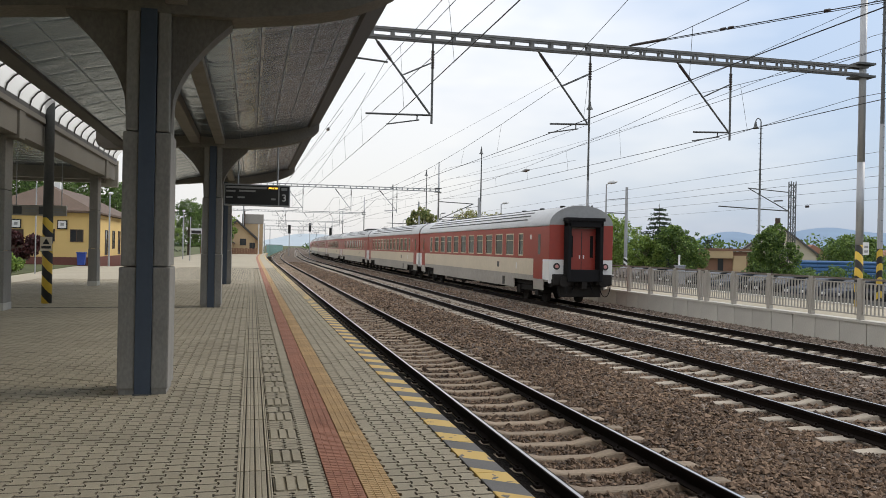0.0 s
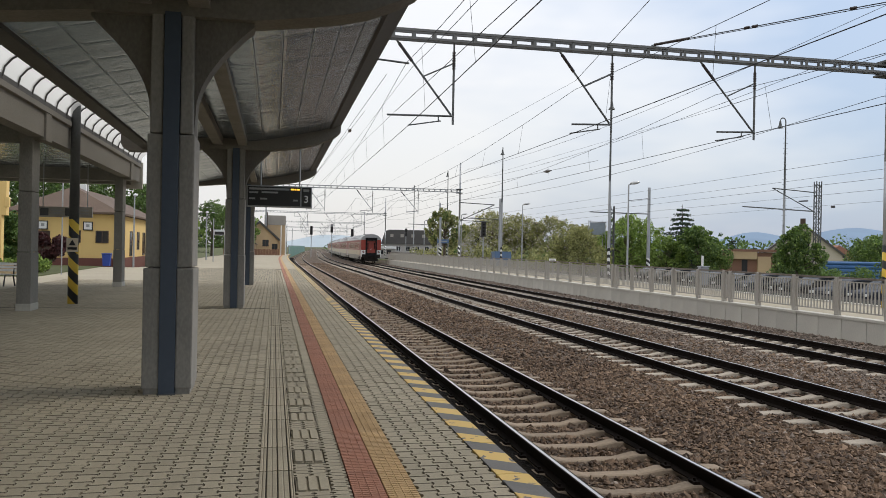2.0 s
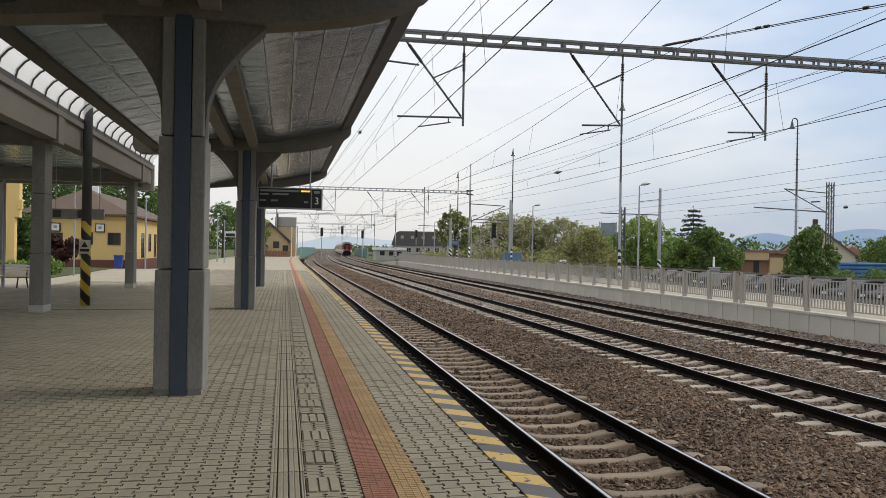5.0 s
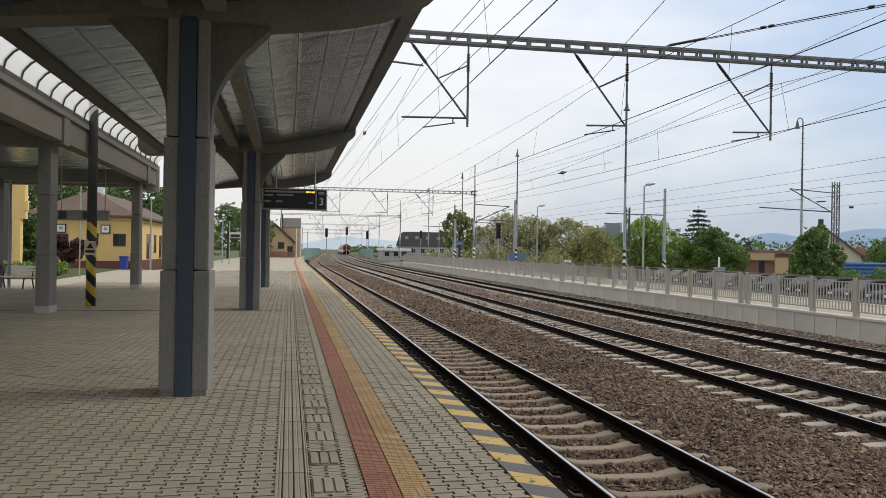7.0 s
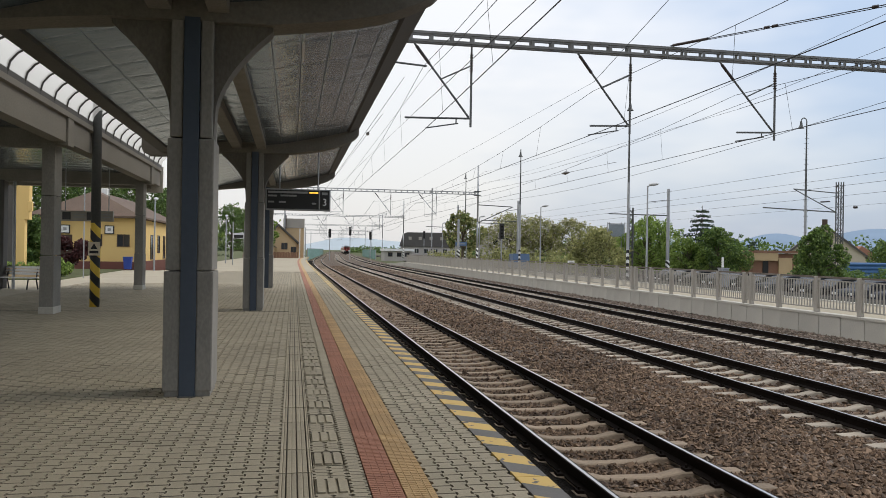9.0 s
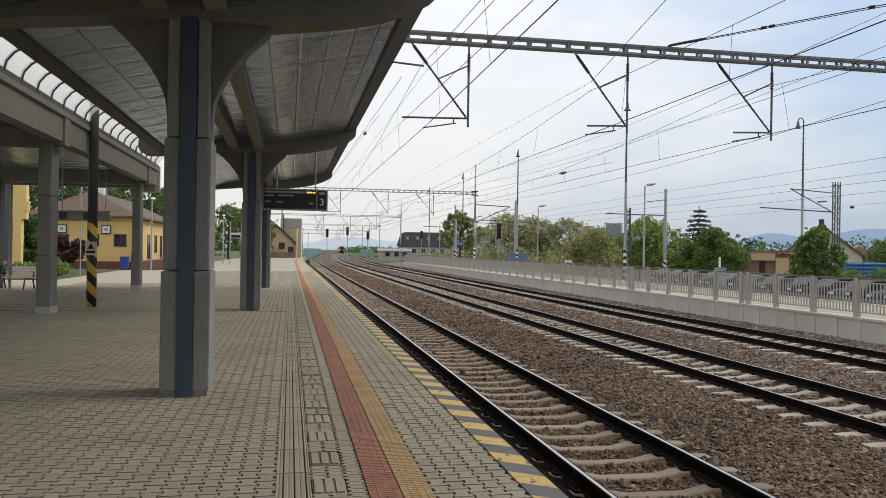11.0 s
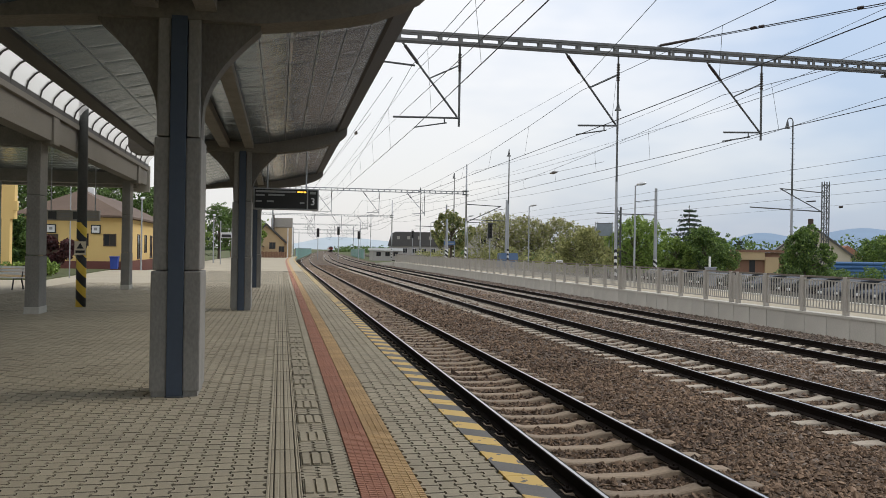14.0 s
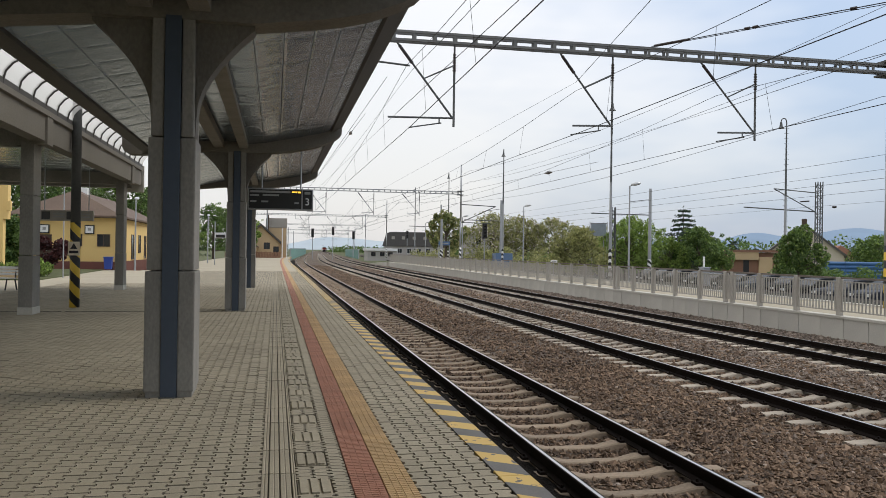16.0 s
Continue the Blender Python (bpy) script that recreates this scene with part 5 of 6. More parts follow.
def side_window(parent, x, y0, y1, z0, z1, facing=1):
    d = 0.05 * facing
    w = part("window", box(min(x, x + d * 0.4), max(x, x + d * 0.4), y0, y1, z0, z1), WINDOW_DARK, parent)
    f = bmesh.new()
    t = 0.06
    for q in ((y0 - t, y0, z0 - t, z1 + t), (y1, y1 + t, z0 - t, z1 + t), (y0, y1, z1, z1 + t), (y0, y1, z0 - t, z0)):
        box(min(x, x + d), max(x, x + d), q[0], q[1], q[2], q[3], bm=f)
    part("frame", f, BROWN_FRAME, w)


def hip_roof(x0, x1, y0, y1, z0, z1, over=0.45, ridge=0.5):
    x0, x1, y0, y1 = x0 - over, x1 + over, y0 - over, y1 + over
    bm = bmesh.new()
    w = min(x1 - x0, y1 - y0) / 2
    if x1 - x0 < y1 - y0:
        r = [((x0 + x1) / 2, y0 + w * ridge * 2, z1), ((x0 + x1) / 2, y1 - w * ridge * 2, z1)]
    else:
        r = [(x0 + w * ridge * 2, (y0 + y1) / 2, z1), (x1 - w * ridge * 2, (y0 + y1) / 2, z1)]
    b = [bm.verts.new(q) for q in ((x0, y0, z0), (x1, y0, z0), (x1, y1, z0), (x0, y1, z0))]
    lo = [bm.verts.new((v.co.x, v.co.y, z0 - 0.14)) for v in b]
    t = [bm.verts.new(q) for q in r]
    if x1 - x0 < y1 - y0:
        fs = ((b[0], b[1], t[0]), (b[1], b[2], t[1], t[0]), (b[2], b[3], t[1]), (b[3], b[0], t[0], t[1]))
    else:
        fs = ((b[0], b[1], t[1], t[0]), (b[1], b[2], t[1]), (b[2], b[3], t[0], t[1]), (b[3], b[0], t[0]))
    for f in fs:
        bm.faces.new(f)
    for i in range(4):
        bm.faces.new((lo[i], lo[(i + 1) % 4], b[(i + 1) % 4], b[i]))
    bm.faces.new(lo[::-1])
    bmesh.ops.recalc_face_normals(bm, faces=bm.faces[:])
    return bm


def build_yellow_house():
    h = thing("yellow_house", "single-storey yellow plastered house with brown hipped roof", "house", "", pose(0, 0, 0))
    x0, x1, y0, y1 = -18.3, -11.4, 63.0, 84.0
    part("wall", box(x0, x1, y0, y1, 0.55, 3.75), YELLOW_WALL, h, "yellow plaster wall")
    part("plinth", box(x0 - 0.05, x1 + 0.05, y0 - 0.05, y1 + 0.05, -1.0, 0.56), PLINTH, h, "maroon plinth")
    part("eaves_band", box(x0 - 0.08, x1 + 0.08, y0 - 0.08, y1 + 0.08, 3.5, 3.74), YELLOW_WALL, h)
    part("roof", hip_roof(x0, x1, y0, y1, 3.9, 5.9, 0.5, 0.42), ROOF_TILE, h, "brown tiled hipped roof")
    part("chimney", box(-15.2, -14.45, 68.0, 68.9, 4.6, 6.25, 0.03), WHITE, h, "pale rendered chimney")
    for a in (-17.3, -14.95, -12.9):
        part("roof_hatch", box(a - 0.1, a + 0.1, 64.2, 64.5, 4.4, 4.75), BLACK, h)
    window_part(h, -12.62, -11.85, 63.0, 1.72, 2.50)
    window_part(h, -14.35, -13.75, 63.0, 1.72, 2.50, bars=0)
    d = part("door", box(-16.75, -15.75, 62.96, 63.0, 0.2, 2.48), BROWN_FRAME, h, "brown timber door")
    part("door_pane", box(-16.35, -16.05, 62.93, 62.96, 1.3, 1.8), WHITE, d)
    for a in (-16.23, -13.20):
        s = part("sign_board", box(a - 0.33, a + 0.33, 62.9, 62.98, 2.56, 3.20), BLACK, h)
        part("sign_face", box(a - 0.26, a + 0.26, 62.88, 62.9, 2.63, 3.13), WHITE, s)
        part("caption_bar", box(a - 0.11, a + 0.11, 62.865, 62.88, 2.80, 3.0), GREY_TEXT, s)
    for y in (65.5, 69.5, 73.0, 76.0, 79.5):
        side_window(h, x1, y, y + 1.0, 0.7 if y in (69.5, 76.0) else 1.2, 2.6)
    g = bmesh.new()
    pipe([(x1 + 0.08, 62.9, 3.6), (x1 + 0.08, 62.9, 0.1)], 0.06, 6, g)
    part("downpipe", g, BROWN_FRAME, h)


def build_station_house():
    h = thing("station_house", "yellow plastered station house corner under the canopy", "house")
    part("upper_wall", box(-15.10, -14.36, 48.4, 48.9, 3.1, 5.3), YELLOW_WALL, h)
    part("pier", box(-15.02, -14.58, 48.4, 48.86, -0.1, 3.1, 0.02), YELLOW_WALL, h, "yellow pier")
    # flat dark sheet painted as the shadow inside the passage
    part("back_wall", box(-24.0, -15.10, 48.6, 49.0, -0.1, 5.3), FASCIA_DARK, h, "dark sheet painted as the shaded passage")
    part("coping", box(-22.1, -14.35, 48.3, 49.0, 5.3, 5.5), ROOF_TILE, h)
    part("lantern_bracket", box(-14.45, -14.2, 48.35, 48.6, 3.55, 4.1, 0.03), YELLOW_WALL, h)
    p = thing("downpipe", "pale grey downpipe beside the dark column", "pipe", "", pose(-10.62, 34.0, 0))
    part("tube", tube((0, 0, 0), (0, 0, 4.2), 0.06, n=8), GALVANISED, p)


def build_signal_house():
    h = thing("signal_house", "two-storey ochre signal box with dark gabled roof", "house", "", pose(0.3, 152, 0))
    part("wall", prism([(-6.2, -0.9), (-6.2, 2.7), (-2.9, 5.8), (0.35, 2.8), (0.35, -0.9)], 0, 8), OCHRE_WALL, h)
    part("roof", prism([(-6.6, 2.45), (-2.9, 5.85), (0.75, 2.55), (0.8, 2.9), (-2.9, 6.25), (-6.65, 2.8)], -0.5, 8.4), FASCIA_DARK, h, "dark gable roof")
    part("tower", box(-2.05, 1.8, 8.3, 13, -0.9, 5.7), OCHRE_WALL, h)
    part("tower_roof", box(-2.15, 1.9, 8.2, 13.2, 5.7, 7.55, 0.06), COACH_GREY, h, "grey sheet metal tower roof")
    part("chimney", box(-1.9, -1.55, 7.4, 7.9, 4.0, 8.1), BROWN_FRAME, h)
    for x in (0.95, 1.75):
        part("post", tube((x, -0.4, -0.9), (x, -0.4, 5.4), 0.09, n=8), WHITE, h)
    window_part(h, -2.3, -1.3, 0.0, 1.6, 2.7)
    window_part(h, -0.6, 0.3, 0.0, 0.3, 2.0)
    fn = thing("plank_fence", "weathered brown plank fence before the signal box", "fence", "", pose(-5.5, 148.5, 0))
    for i in range(24):
        part("plank", box(i * 0.27, i * 0.27 + 0.24, 0, 0.04, -0.9, 1.0 + 0.05 * (i % 3)), BROWN_WALL, fn)
    for x in (-7.5, -4.5):
        s = thing("shed", "small brown timber shed beside the signal box", "shed", "", pose(x, 150, 0))
        part("wall", box(-1.3, 1.3, 0, 4, -0.9, 1.9), BROWN_WALL if x < -5 else OCHRE_WALL, s)
        part("roof", prism([(-1.6, 1.8), (0, 2.6), (1.6, 1.8), (1.6, 1.95), (0, 2.75), (-1.6, 1.95)], -0.3, 4.3), FASCIA_DARK, s)
    k = thing("kiosk", "low white flat-roofed hut beyond the signal box", "hut", "", pose(1.0, 162, 0))
    part("wall", box(-1.1, 1.1, 0, 4, -0.9, 2.2), WHITE, k)
    part("roof", box(-1.4, 1.4, -0.4, 4.4, 2.2, 2.5), RENDER_GREY, k)
    for off, y0, count, label in ((1.2, 190, 26, "pale green noise barrier on the station side of the line"), (19.0, 230, 11, "pale green noise barrier beyond the far track")):
        b = thing("noise_barrier", label, "barrier")
        for i in range(count):
            y = y0 + 10 * i
            m = pose(bend(y) + off, y, 0, 0, 0, math.degrees(heading(y + 5)))
            for name, bm, mat in (("panel", box(-0.07, 0.07, 0.1, 9.9, -1.0, 1.7), GREEN_BARRIER), ("post", box(-0.12, 0.12, -0.1, 0.1, -1.0, 1.85), GALVANISED)):
                part(name, bm, mat, b).matrix_basis = m


def build_right_houses():
    m = thing("mansard_house", "long pale house with dark mansard roof and dormer windows", "house", "", pose(40.3, 238, 0, 0, 0, -8))
    part("wall", box(-9, 9, 0, 11, -1, 3.0), RENDER_GREY, m)
    part("roof", prism([(-9.4, 2.9), (-8.3, 6.6), (-7, 7.1), (7, 7.1), (8.3, 6.6), (9.4, 2.9)], -0.4, 11.4), FASCIA_DARK, m, "dark mansard roof")
    for x in (-6.2, -3.2, 0.0, 3.2, 6.2):
        part("roof_window", box(x - 0.45, x + 0.45, -0.5, -0.42, 4.9, 5.8), COACH_GREY, m)
    for x in (-7, -4.2, -1.4, 1.4, 4.2, 7):
        window_part(m, x - 0.6, x + 0.6, 0.0, 0.9, 2.2, WHITE)
    w = thing("white_depot", "long low white flat-roofed depot building", "building", "", pose(25.8, 199, 0))
    part("wall", box(-3.6, 3.4, 0, 8, -1, 1.5), RENDER_GREY, w)
    part("roof", box(-3.9, 3.7, -0.4, 8.4, 1.5, 2.1), WHITE, w)
    for x in (-2.2, 0.0, 2.0):
        window_part(w, x - 0.5, x + 0.5, 0.0, 0.2, 1.1)
    b = thing("grey_house", "grey rendered house behind blossoming trees", "house", "", pose(38.2, 142, 0))
    part("wall", box(-4, 5, 0, 9, -1, 4.9), RENDER_GREY, b)
    part("roof", prism([(-4.5, 4.8), (0.5, 7.2), (5.5, 4.8)], -0.4, 9.4), COACH_GREY, b, "grey sheet roof")
    for x in (-2.5, 0, 2.5):
        window_part(b, x - 0.5, x + 0.5, 0.0, 2.9, 4.2, WHITE)
    o = thing("flat_hut", "ochre and brown flat-roofed hut beside bushes", "hut", "", pose(47.3, 77.7, 0, 0, 0, -10.5))
    part("wall", box(0, 4.7, 0, 4, -1, 2.0), BROWN_WALL, o, "brown wall")
    part("pale_bay", box(2.6, 4.0, -0.25, 0.1, -1, 1.55), OCHRE_WALL, o, "pale ochre bay")
    part("fascia", box(-0.3, 2.5, -0.35, 0.1, 1.25, 2.05), OCHRE_WALL, o, "pale ochre fascia")
    part("roof", box(-0.4, 4.9, -0.4, 4.3, 2.05, 2.3), BROWN_WALL, o)
    part("opening", box(1.0, 1.6, -0.04, 0.0, -0.3, 1.2), BLACK, o)
    g = thing("gabled_house", "ochre gabled house with dark roof and chimney", "house", "", pose(83.4, 116.5, 0, 0, 0, -32))
    part("wall", prism([(-5.8, -1), (-5.8, 1.9), (0, 6.5), (5.8, 1.9), (5.8, -1)], 0, 11), PALE_WALL, g, "pale plaster wall")
    part("roof", prism([(-6.3, 1.5), (0, 6.5), (6.3, 1.5), (6.4, 1.8), (0, 6.9), (-6.4, 1.8)], -0.4, 11.4), FASCIA_DARK, g, "dark gable roof")
    part("chimney", box(-0.38, 0.38, 0.6, 1.3, 6.0, 7.75), BROWN_FRAME, g)
    window_part(g, -0.9, 0.9, 0.0, 2.4, 3.7)
    for k, (x, y, a) in enumerate(((128, 166, 12), (150, 160, -20))):
        q = thing("village_house", "distant house with red tiled gable roof", "house", "village houses", pose(x, y, 0, 0, 0, a))
        part("wall", box(-5, 5, 0, 9, -1, 2.0), RENDER_GREY if k % 2 else OCHRE_WALL, q)
        part("roof", prism([(-5.5, 1.9), (0, 4.3), (5.5, 1.9)], -0.5, 9.5), ROOF_RED, q, "red tiled roof")
        window_part(q, -3, -1.8, 0.0, 0.3, 1.4, WHITE)
        window_part(q, 1.8, 3, 0.0, 0.3, 1.4, WHITE)
    f = thing("sheet_fence", "blue corrugated sheet fence with horizontal ribs", "fence", "", pose(50.2, 67.2, -0.25, 0, 0, -10.5))
    for i in range(9):
        top = []
        for j in range(7):
            o_ = -1.0 + j * 0.36
            top += [(o_, 0.0), (o_ + 0.12, -0.09), (o_ + 0.24, -0.09)]
        top.append((1.52, 0.0))
        s = prism(top + [(1.52, 0.02), (-1.0, 0.02)], 0, 1, "y")
        for v in s.verts:
            v.co = (i * 2.0 + v.co.y * 1.97, v.co.z, v.co.x)
        bmesh.ops.recalc_face_normals(s, faces=s.faces[:])
        part("sheet", s, BLUE_SHEET, f)
    board = thing("track_board", "grey blank board on thin steel posts", "sign", "", pose(33.2, 80.3, 0, 0, 0, -10.5))
    part("panel", box(-0.80, 0.80, -0.06, 0.0, 3.50, 4.78, 0.02), SLATE_PANEL, board)
    part("top_edge", box(-0.85, 0.85, -0.10, 0.05, 4.80, 4.87), DARK_STEEL, board)
    for x in (-0.9, -0.7, 0.55, 0.9):
        part("post", tube((x, 0.05, -0.9), (x, 0.05, 5.0), 0.045, n=6), GALVANISED, board)
    # blue van roof behind the railing
    v = thing("blue_van", "blue delivery van parked behind the railing", "van", "", pose(26.0, 92.0, -0.75, 0, 0, -98))
    prof = [(-2.3, 0.45), (-2.35, 1.1), (-1.75, 1.35), (-1.2, 2.25), (2.2, 2.3), (2.35, 1.0), (2.3, 0.4)]
    part("body", prism(prof, -0.95, 0.95), BLUE_GREY, v)
    part("side_glass", box(-1.1, -0.3, -0.96, -0.95, 1.45, 2.05), WINDOW_DARK, v)
    part("windscreen", prism([(-1.80, 1.37), (-1.25, 2.2), (-1.22, 2.19), (-1.75, 1.34)], -0.8, 0.8), WINDOW_DARK, v)
    for x in (-1.5, 1.5):
        for s in (-0.9, 0.9):
            wl_ = part("wheel", tube((x, s - 0.1, 0.33), (x, s + 0.1, 0.33), 0.33, n=14), RUBBER, v)


def parked_car(at, turn, paint, label):
    c = thing("parked_car", label, "car", "cars parked beyond the sidings", pose(*at, 0, 0, turn))
    prof = [(-2.05, 0.35), (-2.1, 0.75), (-1.95, 0.9), (-1.0, 1.0), (-0.35, 1.42), (0.9, 1.46), (1.75, 1.02), (2.08, 0.95), (2.1, 0.4)]
    b = prism(prof, -0.82, 0.82)
    bmesh.ops.bevel(b, geom=b.edges[:], offset=0.05, segments=2, affect="EDGES")
    part("body", b, paint, c)
    gl = [(-0.95, 1.02), (-0.36, 1.37), (0.88, 1.40), (1.6, 1.04)]
    part("side_glass", prism(gl, -0.835, -0.825), WINDOW_DARK, c)
    part("side_glass", prism(gl, 0.825, 0.835), WINDOW_DARK, c)
    part("windscreen", prism([(-1.02, 1.02), (-0.40, 1.42), (-0.38, 1.40), (-0.98, 1.0)], -0.68, 0.68), WINDOW_DARK, c)
    for s in (-0.55, 0.55):
        part("headlight", box(-2.12, -2.02, s - 0.15, s + 0.15, 0.66, 0.80, 0.02), WHITE, c)
    part("plate", box(-2.13, -2.09, -0.25, 0.25, 0.45, 0.56), WHITE, c)
    for x in (-1.3, 1.3):
        for s in (-0.78, 0.78):
            t = part("wheel", tube((x, s - 0.1, 0.31), (x, s + 0.1, 0.31), 0.31, n=14), RUBBER, c)
            part("hub", tube((x, s - 0.105, 0.31), (x, s + 0.105, 0.31), 0.17, n=10), GALVANISED, t)
    return c


# ---- platform fittings ----
def build_display():
    d = thing("departure_display", "black hanging departure display with white track number", "display", "", pose(0.14, 24.6, 2.85, 0, 0, -0.5))
    part("case", box(-0.95, 0.95, -0.09, 0.09, 0.0, 0.64, 0.02), GALVANISED, d, "grey metal case")
    part("screen", box(-0.91, 0.60, -0.105, -0.09, 0.045, 0.60), BLACK, d, "unlit black screen")
    part("number_field", box(0.64, 0.91, -0.105, -0.09, 0.045, 0.60), BLACK, d)
    part("separator", box(0.61, 0.628, -0.11, -0.09, 0.02, 0.62), GALVANISED, d)
    lettering("3", 0.30, WHITE_LETTER, d, pose(0.775, -0.109, 0.25, 90, 0, 0), "track_number")
    part("heading_bar", box(-0.88, 0.28, -0.112, -0.105, 0.505, 0.565), GREY_TEXT, d)
    for a, b in ((0.32, 0.42), (0.43, 0.48), (0.50, 0.58)):
        part("amber_bar", box(a, b, -0.112, -0.105, 0.515, 0.56), AMBER, d, "amber lit text bar")
    part("corner_bar", box(0.69, 0.86, -0.112, -0.105, 0.48, 0.555), GREY_TEXT, d)
    for a, b, z in ((-0.88, -0.70, 0.22), (-0.56, -0.36, 0.22), (0.40, 0.53, 0.19), (-0.88, -0.62, 0.40), (-0.52, -0.05, 0.41)):
        part("text_bar", box(a, b, -0.112, -0.105, z, z + 0.05), GREY_TEXT, d)
    for x in (-0.55, 0.58):
        part("hanger", tube((x, 0, 0.63), (x, 0, 1.95), 0.022, n=8), GALVANISED, d)


def build_left_fittings():
    s = thing("direction_sign", "grey hanging direction sign with unreadable lines", "sign", "", pose(-7.48, 31.9, 2.61, 0, 0, -10))
    part("panel", box(-0.98, 0.98, -0.05, 0.05, 0.0, 0.38, 0.01), COACH_GREY, s)
    part("icon", box(-0.88, -0.58, -0.06, -0.05, 0.05, 0.33), BLACK, s)
    for x, w in ((-0.25, 0.22), (0.62, 0.25)):
        for z in (0.12, 0.22):
            part("text_bar", box(x - w, x + w, -0.06, -0.05, z, z + 0.05), GREY_TEXT, s)
    part("divider", box(0.02, 0.2, -0.06, -0.05, 0.05, 0.33), BLACK, s)
    for x in (-0.8, 0.8):
        part("hanger", tube((x, 0, 0.38), (x, 0, 1.95), 0.02, n=6), GALVANISED, s)
    for x, y, a in ((-11.2, 31.3, -28), (-10.35, 33.6, -28)):
        b = thing("bench", "white slatted bench on dark iron legs", "bench", "platform benches", pose(x, y, 0, 0, 0, a))
        for i in range(4):
            part("seat_slat", box(-0.85, 0.85, -0.22 + i * 0.115, -0.12 + i * 0.115, 0.43, 0.46, 0.006), WHITE, b)
        for i in range(3):
            k = box(-0.85, 0.85, 0.24, 0.27, 0.55 + i * 0.12, 0.64 + i * 0.12, 0.006)
            part("back_slat", k, WHITE, b)
        for q in (-0.7, 0.7):
            l = bmesh.new()
            pipe([(q, -0.25, 0.0), (q, -0.18, 0.42), (q, 0.22, 0.43), (q, 0.30, 0.92)], 0.028, 6, l)
            tube((q, 0.2, 0.43), (q, 0.30, 0.0), 0.028, n=6, bm=l)
            part("leg", l, BLACK, b)
    w = thing("waste_bin", "blue plastic waste bin in front of the yellow house", "waste bin", "", pose(-11.63, 61.6, 0))
    part("body", prism([(-0.22, 0.05), (-0.28, 0.86), (0.28, 0.86), (0.22, 0.05)], -0.25, 0.25), BLUE_BIN, w)
    part("lid", box(-0.31, 0.31, -0.30, 0.30, 0.86, 0.95, 0.03), BLUE_BIN, w)
    for q in (-0.2, 0.2):
        part("wheel", tube((q - 0.04, 0.3, 0.1), (q + 0.04, 0.3, 0.1), 0.1, n=10), RUBBER, w)
    lawn = prism([(-11.35, 43.0), (-12.0, 62.0), (-14.5, 62.6), (-24, 62.6), (-24, 43)], -0.03, 0.02, "z")
    tagged(link("lawn", lawn, GRASS), "narrow lawn in front of the yellow house", "lawn", kind="structure")
    k = thing("planter", "long ochre planter with flowers beside the bench", "planter", "", pose(-12.9, 44.0, 0))
    part("trough", box(-1.6, 1.2, -0.3, 0.3, 0.0, 0.55, 0.03), OCHRE_WALL, k)
    leaf_cloud("foliage", [((-1.0 + i * 0.5, 0, 0.65), 0.25) for i in range(5)], 0.07, 500, LEAF, k, np.random.default_rng(3))
    shrub((-12.75, 50.5, 0), 2.3, 1.2, "dark red-leaved shrub on the lawn", LEAF_RED, 5, 2200, 0.12)
    shrub((-12.4, 47.0, 0), 0.95, 0.9, "low green rounded bush on the lawn", LEAF, 6, 1200, 0.08)
    shrub((-12.3, 54.0, 0), 2.3, 0.45, "slim young tree with thin leaves on the lawn", LEAF_OLIVE, 7, 500, 0.08)
    for x, y, hgt, lb in ((-9.7, 60.8, 5.1, "white-headed lamp post beside the yellow house"), (-7.2, 92.0, 5.2, "slim lamp post on the far platform"), (-5.4, 112.0, 5.2, "slim lamp post on the far platform")):
        platform_lamp((x, y, 0), hgt, lb, 90)
    p = thing("thin_pole", "thin pale steel pole at the edge of the lawn", "pole", "", pose(-10.8, 45.5, 0))
    part("tube", tube((0, 0, 0), (0, 0, 4.9), 0.032, n=8), GALVANISED, p)
    q = thing("platform_sign", "white platform sign on two posts", "sign", "", pose(-4.9, 84.0, 0))
    part("board", box(-1.0, 0.1, -0.05, 0.05, 2.65, 3.2, 0.02), COACH_ROOF, q)
    part("text_bar", box(-0.9, 0.0, -0.06, -0.05, 2.7, 3.0), BLACK, q)
    for x in (-1.0, 0.1):
        part("post", tube((x, 0, 0), (x, 0, 4.3), 0.05, n=6), GALVANISED, q)
    for y in (66, 70, 74, 78, 82, 86, 90):
        f = thing("fence_panel", "grey fence panel along the back of the platform", "fence", "fence panels behind the platform", pose(-8.3, y, 0))
        part("board", box(-0.04, 0.04, -1.9, 1.9, 0.1, 1.5), RENDER_GREY, f)
        part("post", box(-0.08, 0.08, -2.0, -1.88, 0, 1.7), GALVANISED, f)


def platform_lamp(at, height, label, turn=0, group="small platform lamps"):
    l = thing("platform_lamp", label, "lamp post", group, pose(*at, 0, 0, turn))
    part("pole", tube((0, 0, 0), (0, 0, height - 0.1), 0.07, 0.045, 8), GALVANISED, l)
    part("arm", tube((0, 0, height - 0.12), (0.35, 0, height), 0.03, n=6), GALVANISED, l)
    h = bmesh.new()
    bmesh.ops.create_uvsphere(h, u_segments=14, v_segments=8, radius=1.0)
    for v in h.verts:
        v.co = (0.40 + v.co.x * 0.33, v.co.y * 0.17, height + 0.03 + v.co.z * 0.11 + v.co.x * 0.05)
    part("head", h, COACH_ROOF, l, "pale oval lamp head", True)
    return l


